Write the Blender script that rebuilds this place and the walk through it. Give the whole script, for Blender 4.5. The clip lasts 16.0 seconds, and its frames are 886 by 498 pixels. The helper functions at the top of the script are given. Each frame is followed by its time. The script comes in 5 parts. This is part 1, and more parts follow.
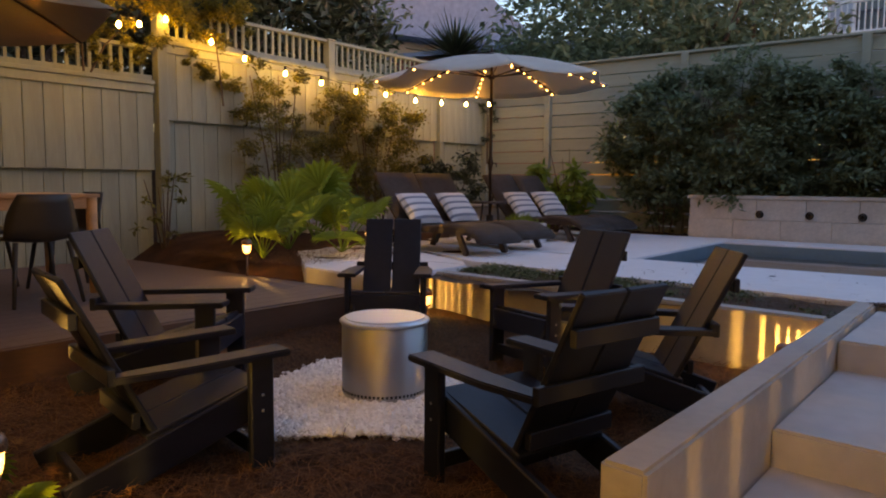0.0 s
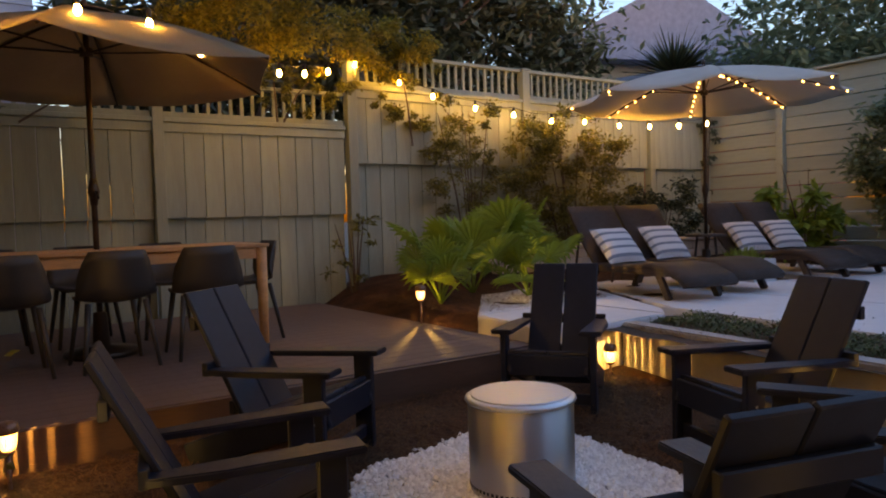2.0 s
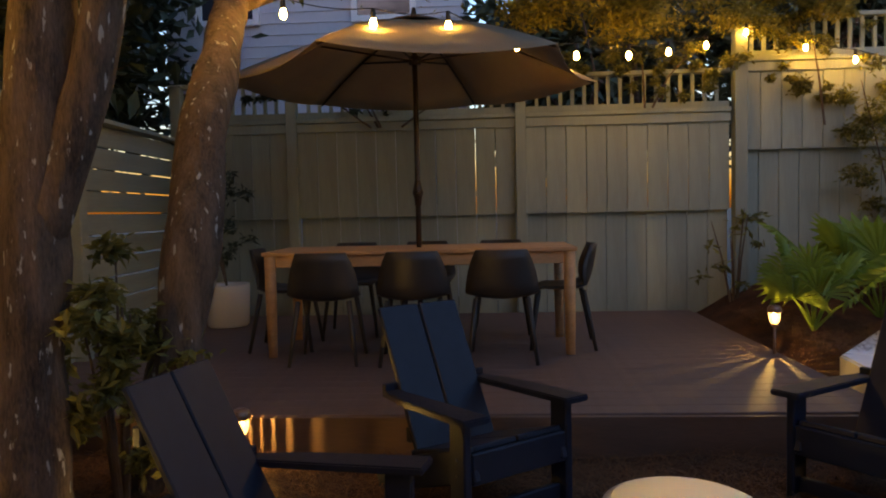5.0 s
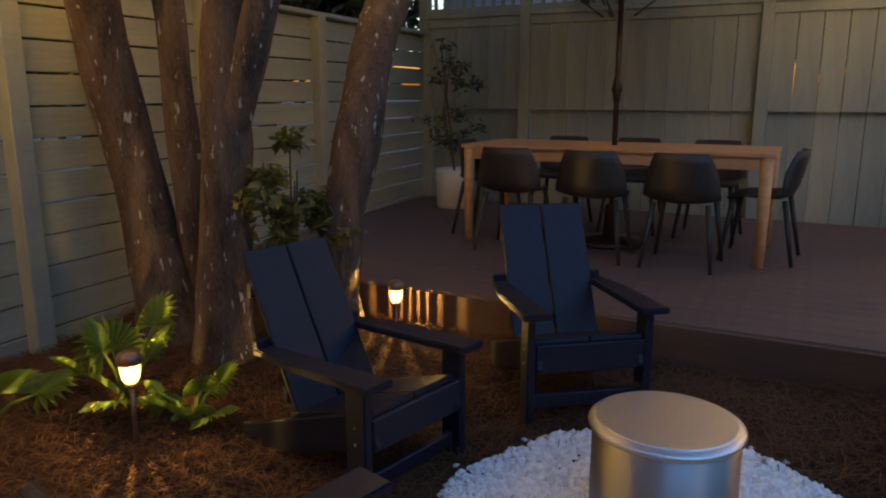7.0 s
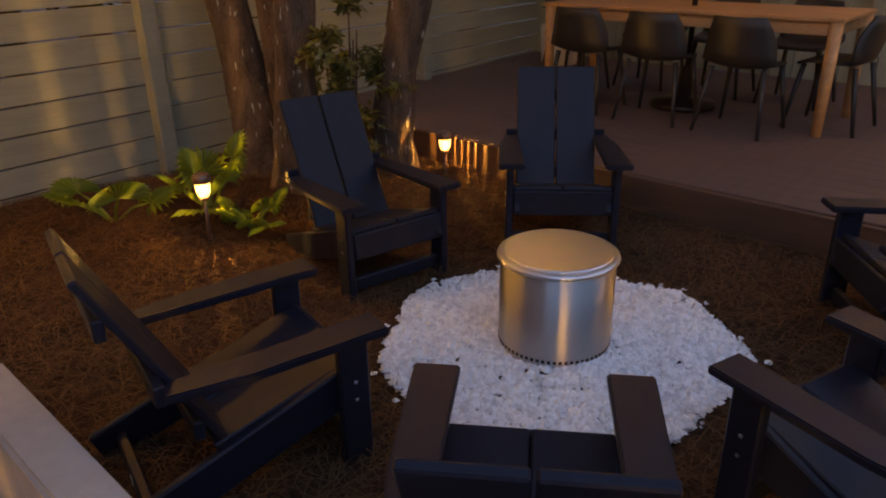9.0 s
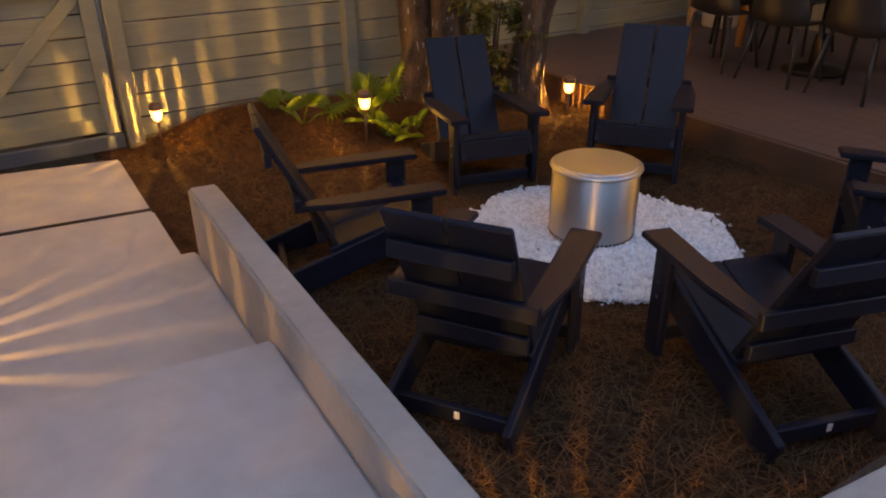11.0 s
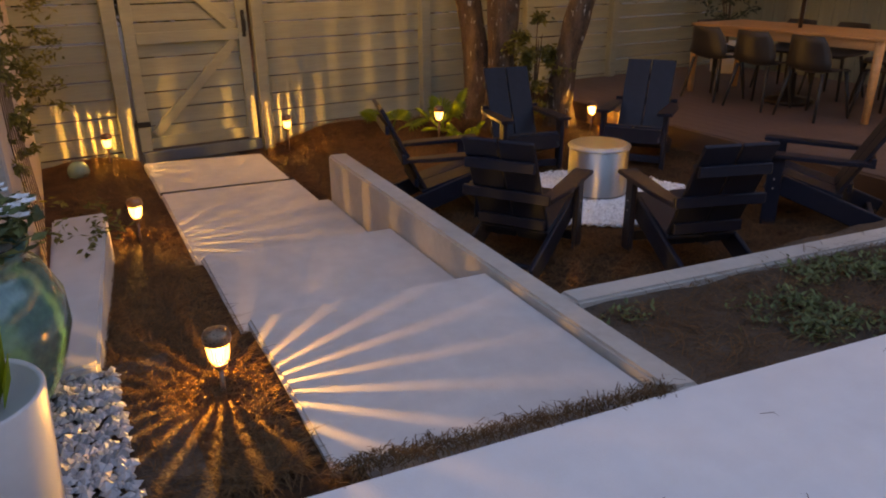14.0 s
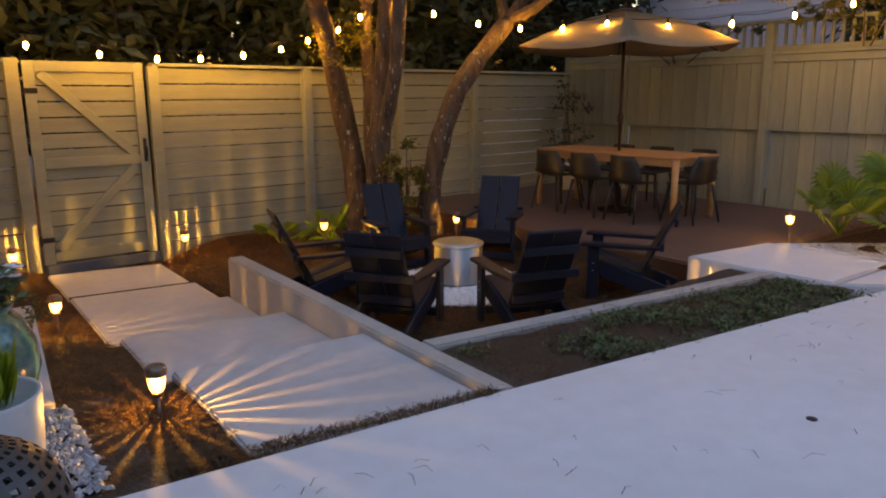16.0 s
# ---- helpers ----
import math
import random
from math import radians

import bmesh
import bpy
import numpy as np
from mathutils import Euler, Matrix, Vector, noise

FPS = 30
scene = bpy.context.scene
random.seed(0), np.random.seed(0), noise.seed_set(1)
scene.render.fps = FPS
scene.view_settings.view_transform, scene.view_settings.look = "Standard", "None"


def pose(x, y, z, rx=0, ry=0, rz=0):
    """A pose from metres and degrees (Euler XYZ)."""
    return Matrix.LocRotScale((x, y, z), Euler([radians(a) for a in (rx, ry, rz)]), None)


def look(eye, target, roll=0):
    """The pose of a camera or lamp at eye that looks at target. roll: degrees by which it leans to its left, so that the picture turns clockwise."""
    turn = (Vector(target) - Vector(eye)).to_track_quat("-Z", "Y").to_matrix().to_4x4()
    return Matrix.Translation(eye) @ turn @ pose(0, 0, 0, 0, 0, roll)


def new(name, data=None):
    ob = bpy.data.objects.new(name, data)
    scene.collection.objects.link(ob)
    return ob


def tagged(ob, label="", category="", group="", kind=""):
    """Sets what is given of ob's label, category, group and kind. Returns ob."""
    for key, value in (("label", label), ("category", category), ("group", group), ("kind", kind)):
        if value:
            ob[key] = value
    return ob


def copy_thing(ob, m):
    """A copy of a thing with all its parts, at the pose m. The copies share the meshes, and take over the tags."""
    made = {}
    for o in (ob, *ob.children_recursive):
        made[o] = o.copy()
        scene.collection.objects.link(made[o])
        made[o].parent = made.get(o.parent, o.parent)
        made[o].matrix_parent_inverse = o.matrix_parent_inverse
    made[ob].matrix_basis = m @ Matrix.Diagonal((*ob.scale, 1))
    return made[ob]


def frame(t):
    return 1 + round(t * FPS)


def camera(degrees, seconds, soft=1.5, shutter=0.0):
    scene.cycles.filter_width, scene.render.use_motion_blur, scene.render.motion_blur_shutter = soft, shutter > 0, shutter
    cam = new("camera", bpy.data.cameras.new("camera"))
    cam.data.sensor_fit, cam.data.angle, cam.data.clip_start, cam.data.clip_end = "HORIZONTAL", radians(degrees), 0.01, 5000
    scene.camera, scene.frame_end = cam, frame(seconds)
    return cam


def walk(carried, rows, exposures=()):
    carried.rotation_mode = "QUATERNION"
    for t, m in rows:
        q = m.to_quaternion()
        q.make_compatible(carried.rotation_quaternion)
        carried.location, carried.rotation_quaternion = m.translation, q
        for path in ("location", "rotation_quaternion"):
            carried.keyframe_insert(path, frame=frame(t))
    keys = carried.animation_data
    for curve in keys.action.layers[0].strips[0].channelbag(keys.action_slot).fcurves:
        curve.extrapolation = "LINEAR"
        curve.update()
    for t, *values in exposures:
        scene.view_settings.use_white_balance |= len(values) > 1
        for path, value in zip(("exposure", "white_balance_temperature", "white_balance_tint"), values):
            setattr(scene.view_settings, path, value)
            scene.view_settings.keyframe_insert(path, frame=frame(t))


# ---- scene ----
cam = camera(62.9, 16.0, soft=2.0)
PATH = [
    (0, (0.495, 0.633, 1.154), (-0.722, 2.209, 0.972), 0.4),
    (0.5, (0.406, 0.751, 1.156), (-0.898, 2.26, 1.004), -0.0),
    (1, (0.391, 0.918, 1.192), (-1.011, 2.337, 1.057), -0.6),
    (1.5, (0.355, 1.157, 1.197), (-1.187, 2.427, 1.086), -1.3),
    (2, (0.318, 1.411, 1.208), (-1.335, 2.534, 1.119), -1.8),
    (2.5, (0.262, 1.683, 1.214), (-1.523, 2.582, 1.138), -2.4),
    (3, (0.203, 1.936, 1.217), (-1.673, 2.627, 1.162), -2.5),
    (3.5, (0.199, 2.184, 1.236), (-1.741, 2.669, 1.184), -2.7),
    (4, (0.162, 2.425, 1.252), (-1.817, 2.707, 1.192), -2.4),
    (4.2, (0.137, 2.495, 1.267), (-1.852, 2.699, 1.203), -2.3),
    (6.3, (0.093, 3.274, 1.365), (-1.78, 2.622, 1.104), -0.1),
    (6.5, (0.112, 3.39, 1.373), (-1.724, 2.656, 1.077), -0.2),
    (7, (0.145, 3.595, 1.416), (-1.597, 2.705, 1.001), 0.0),
    (7.5, (0.127, 3.796, 1.423), (-1.506, 2.777, 0.883), -0.2),
    (8, (0.109, 4.031, 1.46), (-1.434, 2.941, 0.803), -0.3),
    (8.5, (0.098, 4.335, 1.535), (-1.349, 3.18, 0.777), -0.4),
    (8.7, (0.131, 4.429, 1.539), (-1.288, 3.252, 0.765), -0.6),
    (10.8, (0.429, 5.601, 1.682), (-0.559, 4.11, 0.788), -0.3),
    (11, (0.484, 5.702, 1.681), (-0.464, 4.185, 0.788), -0.4),
    (11.5, (0.623, 5.987, 1.689), (-0.226, 4.408, 0.802), -0.2),
    (12, (0.8, 6.274, 1.696), (0.072, 4.633, 0.815), -0.5),
    (12.5, (1.049, 6.534, 1.729), (0.36, 4.873, 0.853), -0.3),
    (13, (1.21, 6.804, 1.706), (0.521, 5.13, 0.856), -0.5),
    (13.5, (1.325, 7.053, 1.716), (0.539, 5.394, 0.922), -0.3),
    (14, (1.491, 7.271, 1.722), (0.62, 5.63, 0.981), -0.6),
    (14.5, (1.611, 7.512, 1.735), (0.661, 5.881, 1.073), -1.0),
    (15, (1.754, 7.738, 1.752), (0.706, 6.141, 1.16), -0.9),
    (15.5, (1.87, 7.932, 1.736), (0.718, 6.374, 1.241), -0.4),
    (16, (1.948, 8.153, 1.739), (0.766, 6.593, 1.323), -0.3),
]
walk(cam, [(t, look(eye, target, roll)) for t, eye, target, roll in PATH],
     exposures=[(0.0, 0.88, 9700, 29), (2.5, 0.78, 8900, 27), (4.2, 0.6, 8200, 23), (7.0, 0.86, 7200, 20), (8.5, 0.88, 10100, 36), (11.0, 1.2, 11300, 33), (14.0, 1.12, 12000, 35), (16.0, 1.08, 11300, 31)])

# ---- world, large lights ----
world = bpy.data.worlds.new("dusk_sky")
scene.world = world
world.use_nodes = True
wn, wl = world.node_tree.nodes, world.node_tree.links
sky = wn.new("ShaderNodeTexSky")
sky.sky_type = 'NISHITA'
sky.sun_disc = False
sky.sun_elevation = radians(1.0)
sky.sun_rotation = radians(90)
sky.ozone_density = 3.0
wl.new(sky.outputs[0], wn["Background"].inputs[0])
wn["Background"].inputs[1].default_value = 1.22

WARM = (1.0, 0.66, 0.17)

# ---- materials ----


def mat(name, base, rough=0.6, metal=0.0, var=0.0, scale=8.0, bump=0.0, bscale=60.0, second=None, stretch=(1, 1, 1), spec=0.5, rand=0.0, coat=0.0, emit=None, power=0.0, trans=0.0, sub=0.0):
    """A procedural surface: base colour mottled at two scales, fine relief, roughness that varies."""
    m = bpy.data.materials.new(name)
    m.use_nodes = True
    n, l = m.node_tree.nodes, m.node_tree.links
    b = n["Principled BSDF"]
    b.inputs["Roughness"].default_value = rough
    b.inputs["Metallic"].default_value = metal
    b.inputs["Specular IOR Level"].default_value = spec
    b.inputs["Coat Weight"].default_value = coat
    b.inputs["Transmission Weight"].default_value = trans
    if emit:
        b.inputs["Emission Color"].default_value = (*emit, 1)
        b.inputs["Emission Strength"].default_value = power
    b.inputs["Base Color"].default_value = (*base, 1)
    co = n.new("ShaderNodeTexCoord")
    mp = n.new("ShaderNodeMapping")
    mp.inputs["Scale"].default_value = stretch
    l.new(co.outputs["Object"], mp.inputs[0])
    if var or second:
        big = n.new("ShaderNodeTexNoise")
        big.inputs["Scale"].default_value = scale
        big.inputs["Detail"].default_value = 5
        small = n.new("ShaderNodeTexNoise")
        small.inputs["Scale"].default_value = scale * 9
        small.inputs["Detail"].default_value = 3
        for t in (big, small):
            l.new(mp.outputs[0], t.inputs["Vector"])
        mix = n.new("ShaderNodeMix")
        mix.data_type = 'FLOAT'
        mix.inputs[0].default_value = 0.4
        l.new(big.outputs[0], mix.inputs[2])
        l.new(small.outputs[0], mix.inputs[3])
        ramp = n.new("ShaderNodeValToRGB")
        lo = tuple(c * (1 - var) for c in base)
        hi = second or tuple(min(1, c * (1 + var)) for c in base)
        ramp.color_ramp.elements[0].position, ramp.color_ramp.elements[1].position = 0.32, 0.68
        ramp.color_ramp.elements[0].color = (*lo, 1)
        ramp.color_ramp.elements[1].color = (*hi, 1)
        l.new(mix.outputs[0], ramp.inputs[0])
        out = ramp.outputs[0]
        if rand:
            info = n.new("ShaderNodeObjectInfo")
            hsv = n.new("ShaderNodeHueSaturation")
            mr = n.new("ShaderNodeMapRange")
            mr.inputs[3].default_value, mr.inputs[4].default_value = 1 - rand, 1 + rand
            l.new(info.outputs["Random"], mr.inputs[0])
            l.new(mr.outputs[0], hsv.inputs["Value"])
            l.new(out, hsv.inputs["Color"])
            out = hsv.outputs[0]
        l.new(out, b.inputs["Base Color"])
        mr2 = n.new("ShaderNodeMapRange")
        mr2.inputs[3].default_value, mr2.inputs[4].default_value = max(0.02, rough - 0.12), min(1, rough + 0.12)
        l.new(small.outputs[0], mr2.inputs[0])
        l.new(mr2.outputs[0], b.inputs["Roughness"])
    if bump:
        bn = n.new("ShaderNodeTexNoise")
        bn.inputs["Scale"].default_value = bscale
        bn.inputs["Detail"].default_value = 6
        l.new(mp.outputs[0], bn.inputs["Vector"])
        bu = n.new("ShaderNodeBump")
        bu.inputs["Strength"].default_value = bump
        bu.inputs["Distance"].default_value = 0.02
        l.new(bn.outputs[0], bu.inputs["Height"])
        l.new(bu.outputs[0], b.inputs["Normal"])
    return m


def island(m, amount=0.35):
    """Lets each loose piece of a joined mesh differ in brightness."""
    n, l = m.node_tree.nodes, m.node_tree.links
    b = n["Principled BSDF"]
    geo = n.new("ShaderNodeNewGeometry")
    mr = n.new("ShaderNodeMapRange")
    mr.inputs[3].default_value, mr.inputs[4].default_value = 1 - amount, 1 + amount
    l.new(geo.outputs["Random Per Island"], mr.inputs[0])
    hsv = n.new("ShaderNodeHueSaturation")
    l.new(mr.outputs[0], hsv.inputs["Value"])
    sock = b.inputs["Base Color"]
    if sock.links:
        l.new(sock.links[0].from_socket, hsv.inputs["Color"])
    else:
        hsv.inputs["Color"].default_value = sock.default_value
    l.new(hsv.outputs[0], sock)
    return m


M_CONC = mat("concrete", (0.60, 0.57, 0.55), 0.8, var=0.12, scale=1.3, bump=0.12, bscale=120)
M_WALL = mat("cast_concrete_wall", (0.50, 0.47, 0.43), 0.82, var=0.14, scale=2.5, bump=0.15, bscale=90)
M_PATIO = mat("patio_concrete", (0.80, 0.78, 0.77), 0.8, var=0.07, scale=1.0, bump=0.1, bscale=140)
M_MULCH = mat("pine_straw_ground", (0.054, 0.023, 0.011), 0.95, var=0.5, scale=6, bump=0.9, bscale=45, second=(0.10, 0.043, 0.020), spec=0.25)
M_STRAW = island(mat("pine_needles", (0.132, 0.062, 0.024), 0.85, var=0.2, scale=4), 0.5)
M_SOIL = mat("soil", (0.085, 0.055, 0.038), 0.95, var=0.4, scale=9, bump=0.8, bscale=60)
M_DECK = mat("composite_deck", (0.128, 0.083, 0.072), 0.62, var=0.16, scale=3, bump=0.1, bscale=70, stretch=(1, 6, 1), rand=0.05)
M_DECKEDGE = mat("deck_fascia", (0.11, 0.06, 0.038), 0.6, var=0.25, scale=4, bump=0.15, stretch=(1, 0.4, 3))
M_FENCE = mat("sage_painted_wood", (0.29, 0.31, 0.235), 0.7, var=0.13, scale=2.2, bump=0.16, bscale=50, stretch=(3, 3, 0.35), rand=0.07)
M_FENCEH = mat("sage_painted_board", (0.315, 0.325, 0.245), 0.7, var=0.12, scale=2.2, bump=0.16, bscale=50, stretch=(0.35, 3, 3), rand=0.07)
M_CHAIR = mat("navy_black_lumber", (0.0105, 0.014, 0.027), 0.46, var=0.2, scale=5, bump=0.06, bscale=80, stretch=(4, 0.6, 4), spec=0.34)
M_SCREW = mat("steel_screw", (0.55, 0.55, 0.55), 0.3, 1.0)
M_LABEL = mat("white_label", (0.75, 0.75, 0.75), 0.6)
M_STEEL = mat("brushed_steel", (0.52, 0.51, 0.50), 0.42, 1.0)
for key, value in (("Anisotropic", 0.9), ("Anisotropic Rotation", 0.25)):
    M_STEEL.node_tree.nodes["Principled BSDF"].inputs[key].default_value = value
M_LID = mat("polished_lid_steel", (0.76, 0.76, 0.76), 0.38, 1.0)
M_DARK = mat("dark_void", (0.01, 0.01, 0.01), 0.9)
M_STONE = island(mat("white_marble_chips", (0.90, 0.89, 0.88), 0.55, var=0.06, scale=12), 0.18)
M_GRAVEL = island(mat("grey_white_gravel", (0.40, 0.41, 0.43), 0.6, var=0.2, scale=12), 0.4)
M_TEAK = mat("teak", (0.50, 0.27, 0.12), 0.5, var=0.25, scale=3.5, bump=0.08, bscale=40, stretch=(5, 0.7, 5))
M_PLASTIC = mat("charcoal_plastic", (0.034, 0.029, 0.025), 0.5, var=0.15, scale=9, bump=0.1, bscale=200)
M_CANVAS = mat("taupe_canvas", (0.38, 0.30, 0.21), 0.85, var=0.08, scale=4, bump=0.12, bscale=300)
M_CANVAS2 = mat("beige_canvas", (0.62, 0.57, 0.49), 0.85, var=0.06, scale=4, bump=0.12, bscale=300)
M_BRONZE = mat("bronze_pole", (0.055, 0.038, 0.028), 0.4, 0.7, var=0.2, scale=6)
M_WICKER = mat("brown_wicker", (0.050, 0.034, 0.027), 0.55, var=0.3, scale=30, bump=0.6, bscale=120)
M_PILLOW = mat("striped_cushion", (0.72, 0.72, 0.72), 0.9, bump=0.2, bscale=200)
M_STRIPE = mat("blue_grey_stripe", (0.22, 0.25, 0.30), 0.9, bump=0.2, bscale=200)
M_BARK = mat("oak_bark", (0.06, 0.039, 0.026), 0.92, var=0.55, scale=14, bump=1.0, bscale=26, second=(0.17, 0.115, 0.08), stretch=(1, 1, 0.25))


def flecks(m, colour, scale, cut):
    """Scatters pale lichen flecks over a surface."""
    n, l = m.node_tree.nodes, m.node_tree.links
    b = n["Principled BSDF"]
    co = n.new("ShaderNodeTexCoord")
    t = n.new("ShaderNodeTexNoise")
    t.inputs["Scale"].default_value, t.inputs["Detail"].default_value = scale, 5
    mp = n.new("ShaderNodeMapping")
    mp.inputs["Scale"].default_value = (1, 1, 0.3)
    l.new(co.outputs["Object"], mp.inputs[0])
    l.new(mp.outputs[0], t.inputs["Vector"])
    r = n.new("ShaderNodeValToRGB")
    r.color_ramp.elements[0].position, r.color_ramp.elements[1].position = cut, cut + 0.04
    l.new(t.outputs[0], r.inputs[0])
    mx = n.new("ShaderNodeMix")
    mx.data_type = 'RGBA'
    l.new(r.outputs[0], mx.inputs[0])
    l.new(b.inputs["Base Color"].links[0].from_socket, mx.inputs[6])
    mx.inputs[7].default_value = (*colour, 1)
    l.new(mx.outputs[2], b.inputs["Base Color"])


flecks(M_BARK, (0.36, 0.35, 0.31), 34, 0.64)
M_LEAF = island(mat("oak_leaves", (0.23, 0.20, 0.035), 0.55, var=0.2, scale=3), 0.45)
M_DARKLEAF = island(mat("dark_foliage", (0.045, 0.066, 0.036), 0.6, var=0.25, scale=1), 0.45)
M_BAMBOO = island(mat("hedge_leaves", (0.16, 0.21, 0.115), 0.55, var=0.2, scale=2), 0.45)
M_PALM = island(mat("palm_fronds", (0.19, 0.28, 0.045), 0.5, var=0.2, scale=2), 0.35)
M_VINE = island(mat("vine_leaves", (0.17, 0.165, 0.045), 0.6, var=0.25, scale=3), 0.45)
M_GRASS = island(mat("ground_cover", (0.10, 0.13, 0.045), 0.7, var=0.25, scale=6), 0.5)
M_STEM = mat("woody_stem", (0.11, 0.075, 0.05), 0.85, var=0.3, scale=8)
M_LAMPM = mat("bronze_lantern_metal", (0.30, 0.17, 0.11), 0.3, 0.5, var=0.2, scale=15)
M_RIB = mat("frosted_rib_glass", (0.8, 0.75, 0.65), 0.3, emit=(1.0, 0.58, 0.18), power=2.2)
M_BULB = mat("lit_bulb_glass", (1, 0.9, 0.7), 0.2, emit=(1.0, 0.58, 0.10), power=150)
M_FAIRY = mat("lit_fairy_bulb", (1, 0.9, 0.7), 0.2, emit=(1.0, 0.50, 0.12), power=15)
M_BLACK = mat("black_rubber", (0.012, 0.012, 0.012), 0.5)
M_STUCCO = mat("cream_stucco", (0.50, 0.41, 0.35), 0.9, var=0.1, scale=2, bump=0.5, bscale=45)
M_SIDING = mat("pale_grey_siding", (0.48, 0.50, 0.55), 0.7, var=0.06, scale=2)
M_ROOF = mat("grey_shingle_roof", (0.20, 0.27, 0.36), 0.85, var=0.2, scale=6, bump=0.4, bscale=30)
M_GAPFILL = mat("dark_gap_fill", (0.03, 0.022, 0.018), 0.8, var=0.3, scale=9, bump=0.3, bscale=60)
M_TRIMW = mat("white_trim", (0.72, 0.72, 0.72), 0.6)
M_GLASS = mat("dark_window_glass", (0.03, 0.035, 0.045), 0.06, spec=0.8)
M_TRAV = mat("travertine", (0.58, 0.50, 0.42), 0.7, var=0.18, scale=4, bump=0.3, bscale=40, rand=0.08)
M_POOL = mat("pool_plaster", (0.18, 0.30, 0.36), 0.7, var=0.1, scale=3)
M_WATER = mat("pool_water", (0.75, 0.92, 0.95), 0.03, bump=0.06, bscale=5, trans=1.0)
M_TEAL = mat("teal_glaze", (0.035, 0.17, 0.165), 0.16, var=0.45, scale=5, bump=0.05, bscale=10, coat=0.6, second=(0.07, 0.25, 0.23))
M_WHITEPOT = mat("white_ceramic", (0.62, 0.61, 0.60), 0.45, var=0.04, scale=4)
M_PETAL = mat("white_petals", (0.85, 0.85, 0.85), 0.6)
M_BRIGHTLEAF = island(mat("bright_leaves", (0.26, 0.38, 0.03), 0.45, var=0.2, scale=5), 0.3)
M_GATEBOT = mat("blue_grey_threshold", (0.10, 0.125, 0.16), 0.6, var=0.15, scale=5)
M_REDWOOD = mat("red_trim", (0.30, 0.09, 0.07), 0.7)



def leafy(m, share=0.4):
    """Lets light shine through leaves and thin cloth."""
    n, l = m.node_tree.nodes, m.node_tree.links
    b = n["Principled BSDF"]
    tr = n.new("ShaderNodeBsdfTranslucent")
    l.new(b.inputs["Base Color"].links[0].from_socket, tr.inputs["Color"])
    mx = n.new("ShaderNodeMixShader")
    mx.inputs[0].default_value = share
    l.new(b.outputs[0], mx.inputs[1])
    l.new(tr.outputs[0], mx.inputs[2])
    l.new(mx.outputs[0], n["Material Output"].inputs["Surface"])


for m in (M_LEAF, M_VINE, M_PALM, M_BAMBOO, M_BRIGHTLEAF):
    leafy(m)
for m in (M_CANVAS, M_CANVAS2):
    leafy(m, 0.28)

# ---- mesh tools ----


